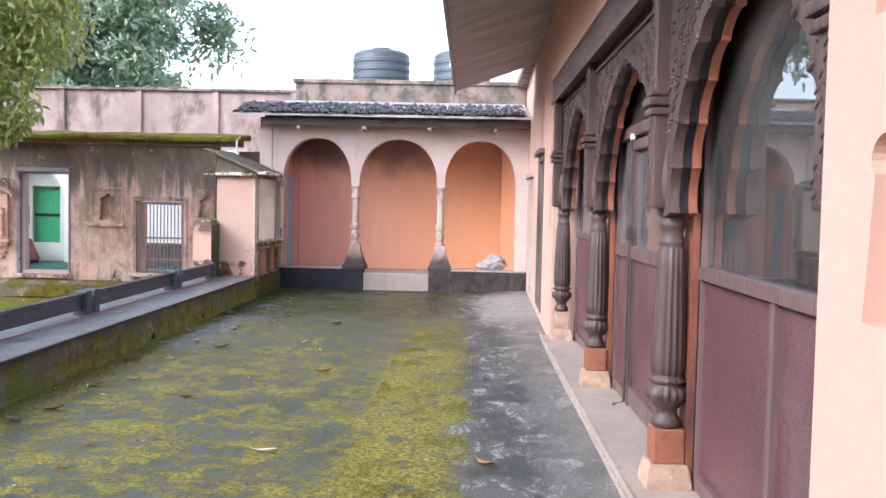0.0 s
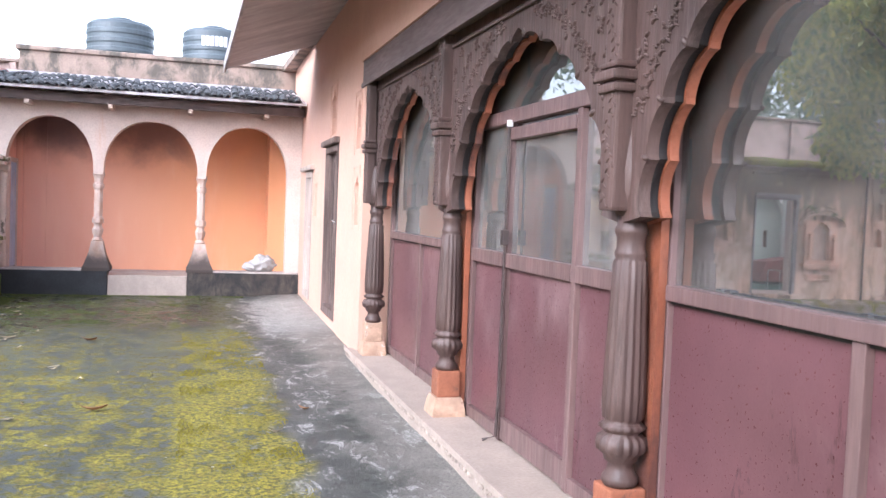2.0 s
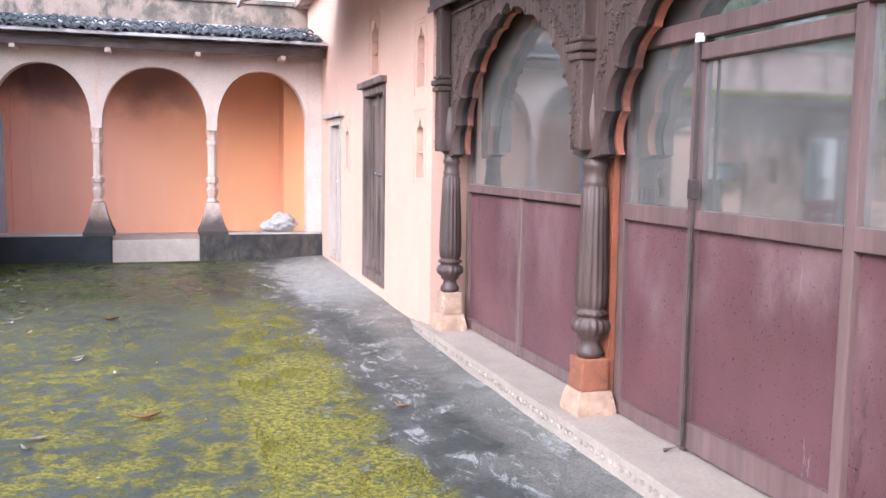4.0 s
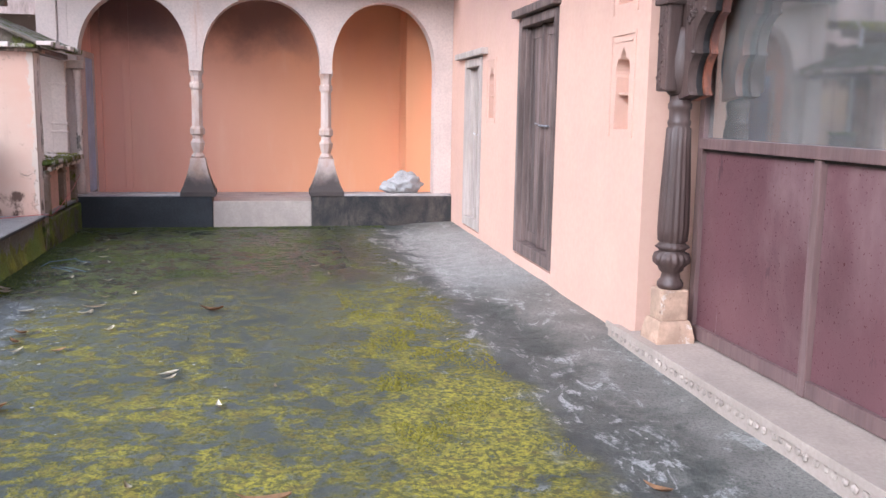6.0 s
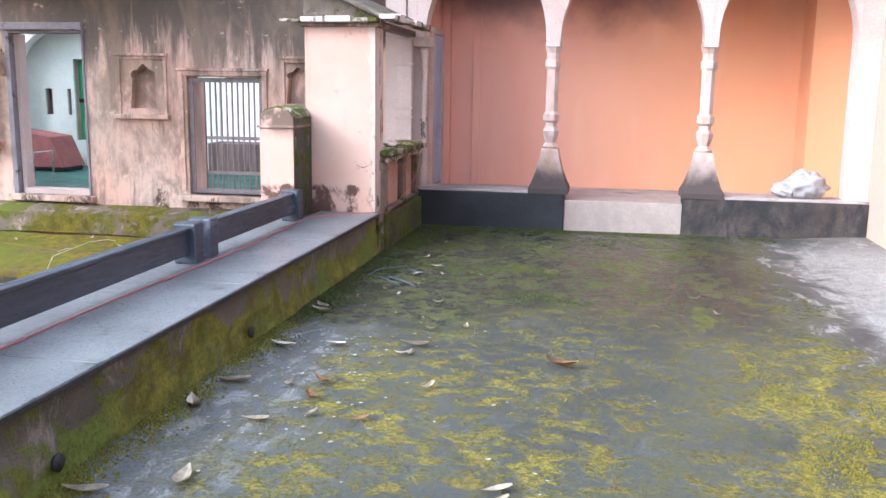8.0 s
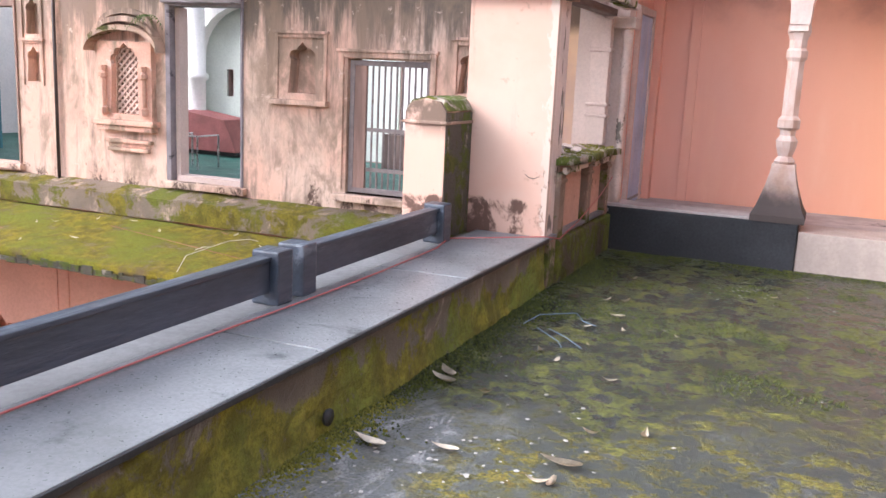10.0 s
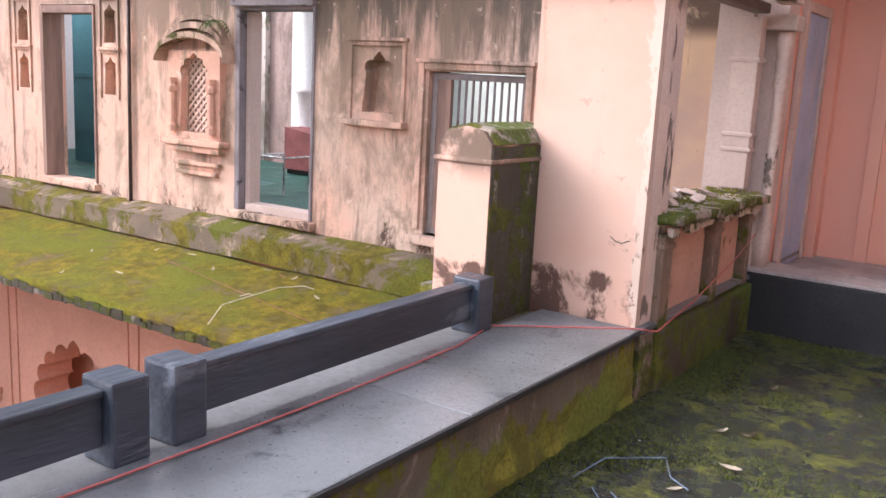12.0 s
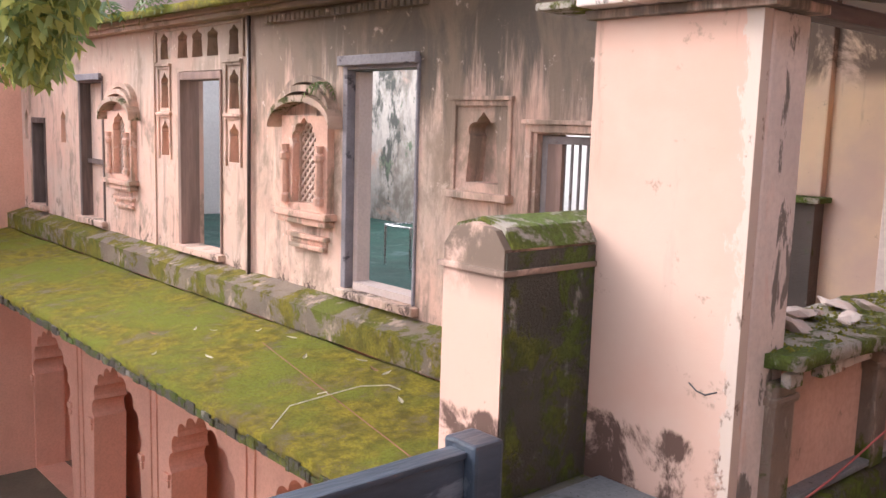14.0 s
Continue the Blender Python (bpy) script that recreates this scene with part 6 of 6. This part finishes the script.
MORE = [(-2.84, 9.36, 0, 10), (-1.73, 9.49, 1, 120), (-3.12, 9.19, 0, 95), (-3.02, 5.87, 0, 60), (-2.9, 6.16, 3, 85), (-2.97, 7.04, 0, 75), (-2.74, 7.31, 1, 90), (-3.1, 8.13, 3, 70), (-1.18, 5.27, 0, 85),
        (-1.25, 7.84, 3, 80), (-1.77, 7.59, 1, 95), (-2.42, 11.0, 2, 90), (-2.1, 6.69, 4, 90), (0.14, 5.13, 3, 40), (-2.28, 5.31, 2, 50), (-3.14, 11.89, 0, 40), (-1.45, 8.93, 2, 5), (-1.72, 9.4, 2, 120),
        (0.19, 7.72, 4, 30), (-0.07, 7.09, 2, 80)]
for x, y, k, a in FALLEN + MORE:
    me = (pale + brown)[k]
    ob = new("fallen_leaf", me)
    ob.matrix_world = pose(x, y, 0.006, 0, 4, a)
    tagged(ob, "curled dry brown leaf lying on the moss" if k > 2 else "pale dry leaf lying on the moss", "leaf", "fallen leaves on the terrace")
rnd = random.Random(31)
for k in range(34):
    x, y = -3.2 + abs(rnd.gauss(0, 0.8)), rnd.uniform(4.5, 14.5)
    if x > 0.7:
        continue
    m = rnd.choice((1, 2, 2, 2, 4))
    ob = new("fallen_leaf", (pale + brown)[m])
    ob.matrix_world = pose(x, y, 0.006, 0, 0, rnd.uniform(0, 180)) @ Matrix.Scale(rnd.uniform(0.45, 0.9), 4)
    tagged(ob, "small dry leaf scrap lying on the moss", "leaf", "fallen leaves on the terrace")
for k in range(16):
    x, y = rnd.uniform(-9.5, -4.8), rnd.uniform(14.3, 15.3)
    ob = new("fallen_leaf", (pale + brown)[rnd.choice((1, 2, 4))])
    ob.matrix_world = pose(x, y, chz(x, y) + 0.03, 11, 0, rnd.uniform(0, 180)) @ Matrix.Scale(0.8, 4)
    tagged(ob, "dry leaf lying on the mossy stone eave", "leaf", "fallen leaves on the eave")
for x, y, a in ((-3.55, 8.95, 80),):
    ob = new("fallen_leaf", pale[0])
    ob.matrix_world = pose(x, y, 0.345, 0, 0, a)
    tagged(ob, "pale dry leaf lying on the stone ledge", "leaf")

sack = thing("plastic_sack", (0.45, END + 0.2, 0.386), "crumpled dusty white plastic sack on bench", "sack")
for nm, c, s, sd in (("body", (0.50, END + 0.17, 0.50), (0.19, 0.13, 0.125), 1), ("fold", (0.33, END + 0.17, 0.46), (0.13, 0.10, 0.08), 5), ("tied_neck", (0.46, END + 0.15, 0.61), (0.07, 0.05, 0.05), 9)):
    bm = bmesh.new()
    bmesh.ops.create_icosphere(bm, subdivisions=4, radius=1.0)
    for v in bm.verts:
        v.co *= 1 + 0.35 * noise.noise(v.co * 2.6 + Vector((sd, 0, 0))) + 0.12 * abs(noise.noise(v.co * 7))
        v.co = Vector((c[0] + v.co.x * s[0], c[1] + v.co.y * s[1], max(0.387, c[2] + v.co.z * s[2])))
    part(nm, bm, sack_mat, sack, smooth=True)

cab = thing("red_cable", (-3.8, 11.0, 0.345), "thin red cable trailing along the stone ledge", "cable")
part("run", tube([(-3.71 + 0.02 * math.sin(y * 1.7), y, 0.352) for y in np.arange(5.0, 13.25, 0.25)] + [(-3.78, 13.35, 0.352), (-3.6, 13.5, 0.353), (-3.42, 13.62, 0.36), (-3.27, 13.75, 0.36), (-3.2, 13.85, 0.34), (-3.2, 14.3, 0.40), (-3.2, 14.9, 0.52), (-3.22, 15.35, 0.62)], 0.004), cable_red, cab, smooth=True)
for y in (9.26, 11.02):
    dr = thing("drain_spout", (-3.27, y, 0.07), "black drain hole spout at the kerb foot", "drain", "kerb drains")
    part("spout", lathe([(0.030, 0.0), (0.034, 0.008), (0.034, 0.016)], 12), slab_edge, dr, smooth=True).matrix_parent_inverse = Matrix.Rotation(math.pi / 2, 4, "Y")
tw = thing("dead_twig", (-6.68, 14.75, chz(0, 14.75) + 0.03), "forked pale dead twig on mossy eave", "twig")
zt = lambda y: chz(0, y) + 0.045
part("stem", tube([(-6.70, 14.25, zt(14.25) - 0.05), (-6.72, 14.40, zt(14.4) + 0.05), (-6.66, 14.65, zt(14.65) + 0.06), (-6.64, 14.9, zt(14.9) + 0.05), (-6.52, 15.05, zt(15.05) + 0.04), (-6.44, 15.08, zt(15.08) + 0.02)], 0.0045), dry_leaf, tw)
part("fork", tube([(-6.66, 14.65, zt(14.65) + 0.06), (-6.78, 14.72, zt(14.72) + 0.03), (-6.86, 14.7, zt(14.7))], 0.004), dry_leaf, tw)
rc = thing("thin_red_wire", (-7.2, 14.9, chz(0, 14.9) + 0.02), "thin rusty wire lying across the mossy eave", "wire")
part("run", tube([(-8.2 + 0.3 * k, 15.05 - 0.06 * k, chz(0, 15.05 - 0.06 * k) + 0.03) for k in range(11)], 0.0035), block_stone, rc)
st = thing("string_tangle", (-2.9, 12.9, 0.01), "loose pale blue string lying on the floor", "string")
part("loop", tube([(-3.10, 12.87, 0.014), (-3.08, 13.11, 0.014), (-2.90, 13.27, 0.014), (-2.82, 13.11, 0.014), (-2.73, 13.05, 0.014)], 0.003), rope_pale, st)
part("tail", tube([(-3.01, 12.84, 0.014), (-2.83, 12.64, 0.016), (-2.78, 12.54, 0.014)], 0.003), rope_pale, st)
part("tail", tube([(-2.94, 12.85, 0.014), (-2.81, 12.73, 0.016), (-2.69, 12.59, 0.014)], 0.003), rope_pale, st)
ant = thing("bent_white_pipe", (-3.97, 15.2, 2.2), "short bent white pipe on the roof edge", "pipe")
part("run", tube([(-3.98, 15.3, 2.2), (-3.98, 15.3, 2.55), (-3.92, 15.3, 2.61)], 0.018), whitewash, ant)

# ---- moss tufts ----
def tufts(name, spots, mat, size, seed, label, rise=1.0, lift=0.006):
    """Many low ragged moss cushions, each a small tilted pyramid."""
    r = np.random.RandomState(seed)
    n = len(spots)
    p = np.array(spots)
    s = size * r.uniform(0.5, 1.5, (n, 1))
    a = r.uniform(0, 6.28, n)
    vs = []
    for k in range(5):
        t = a + k * 2 * math.pi / 5
        vs.append(p + np.stack([np.cos(t), np.sin(t), np.zeros(n)], 1) * s * r.uniform(0.6, 1.3, (n, 1)) - np.array([0, 0, lift]))
    vs.append(p + np.stack([r.normal(0, 0.3, n), r.normal(0, 0.3, n), (0.35 + 0.3 * r.rand(n)) * rise], 1) * s)
    v = np.stack(vs, 1).reshape(-1, 3)
    f = [(6 * i + k, 6 * i + (k + 1) % 5, 6 * i + 5) for i in range(n) for k in range(5)]
    me = bpy.data.meshes.new(name)
    me.from_pydata(v.tolist(), [], f)
    me.materials.append(mat)
    return tagged(new(name, me), label, "moss", kind="stuff")


moss_green = leaf_material("dark_moss_tuft", (0.026, 0.036, 0.007), (0.125, 0.145, 0.018))
moss_yellow = leaf_material("yellow_moss_tuft", (0.17, 0.145, 0.014), (0.32, 0.27, 0.022))
r = np.random.RandomState(77)
spots = [(-3.27 + abs(r.normal(0, 0.07)), r.uniform(3, 11.5), 0.004) for _ in range(12000)]
moss_bright = leaf_material("bright_moss_tuft", (0.13, 0.135, 0.014), (0.30, 0.27, 0.03))
tufts("moss_at_kerb_foot", spots, moss_bright, 0.011, 4, "bright yellow-green moss cushions at the kerb foot")
spots = [(-3.27 + abs(r.normal(0, 0.10)), r.uniform(11, 13.8), 0.004) for _ in range(4000)]
spots += [(-3.24 + abs(r.normal(0, 0.14)), r.uniform(13.8, 15.45), 0.004) for _ in range(4000)]
spots += [(r.uniform(-3.2, 0.2), 15.48 - abs(r.normal(0, 0.12)), 0.004) for _ in range(2500)]
spots += [q for q in ((r.uniform(-3.2, -0.2), 15.45 - 3.4 * r.rand() ** 1.3, 0.003) for _ in range(34000)) if noise.noise((q[0] * 1.9, q[1] * 1.9, 4)) + 0.5 * noise.noise((q[0] * 6, q[1] * 6, 1)) - 0.30 * (q[0] + 2.4) > 0.12]
tufts("moss_along_kerb", spots, moss_green, 0.007, 5, "dark green moss cushions along kerb and damp floor")
spots = [q for q in ((r.uniform(-0.68, 0.05), r.uniform(3.2, 11.6), 0.002) for _ in range(26000)) if noise.noise((q[0] * 2.5, q[1] * 2.5, 9)) + 0.5 * noise.noise((q[0] * 8, q[1] * 8, 2)) > 0.05]
tufts("moss_on_floor", spots, moss_yellow, 0.006, 6, "yellow-green moss cushions on the terrace floor")
spots = [(x, y, 0.872) for x, y in ((r.uniform(-3.56, -3.21), r.uniform(14.0, 15.44)) for _ in range(500))]
tufts("moss_on_parapet", [(x, y, z - 0.014) for x, y, z in spots], moss_bright, 0.008, 8, "green moss cushions on the parapet coping")

crumb_pale = surface("pale_plaster_crumb", (0.42, 0.40, 0.36), 0.3, 30, 90, 0.8)

# ---- white grit and leaf scraps near the kerb ----
flakes = [(-2.7 + r.normal(0, 0.28), 10.7 + r.normal(0, 0.7), 0.006) for _ in range(110)] + [(-2.05 + r.normal(0, 0.22), 14.5 + r.normal(0, 0.2), 0.006) for _ in range(40)]
flakes += [(r.uniform(-3.1, 0.5), r.uniform(4, 14.5), 0.006) for _ in range(70)]
tufts("litter_scraps", [q for q in flakes if -3.22 < q[0] < 0.7], crumb_pale, 0.0085, 9, "white crumbs of leaf and plaster on the floor", 0.25, -0.001)

# ---- beads along the plinth ----
bm = bmesh.new()
bmesh.ops.create_icosphere(bm, subdivisions=1, radius=0.021)
for v in bm.verts:
    v.co.x *= 0.5
bead_mesh = bpy.data.meshes.new("bead")
bm.to_mesh(bead_mesh)
bm.free()
bead_stone = surface("pale_bead_stone", (0.36, 0.29, 0.245), 0.3, 9, 60, 0.75)
bead_mesh.materials.append(bead_stone)
for k in range(125):
    y = 2.3 + 0.0605 * k + 0.006 * math.sin(k * 2.3)
    piece("bead", bead_mesh, plinth, pose(0.862 + 0.004 * math.sin(k * 5.1), y, 0.062 + 0.004 * math.sin(k * 3.7), 0, 0, 0))
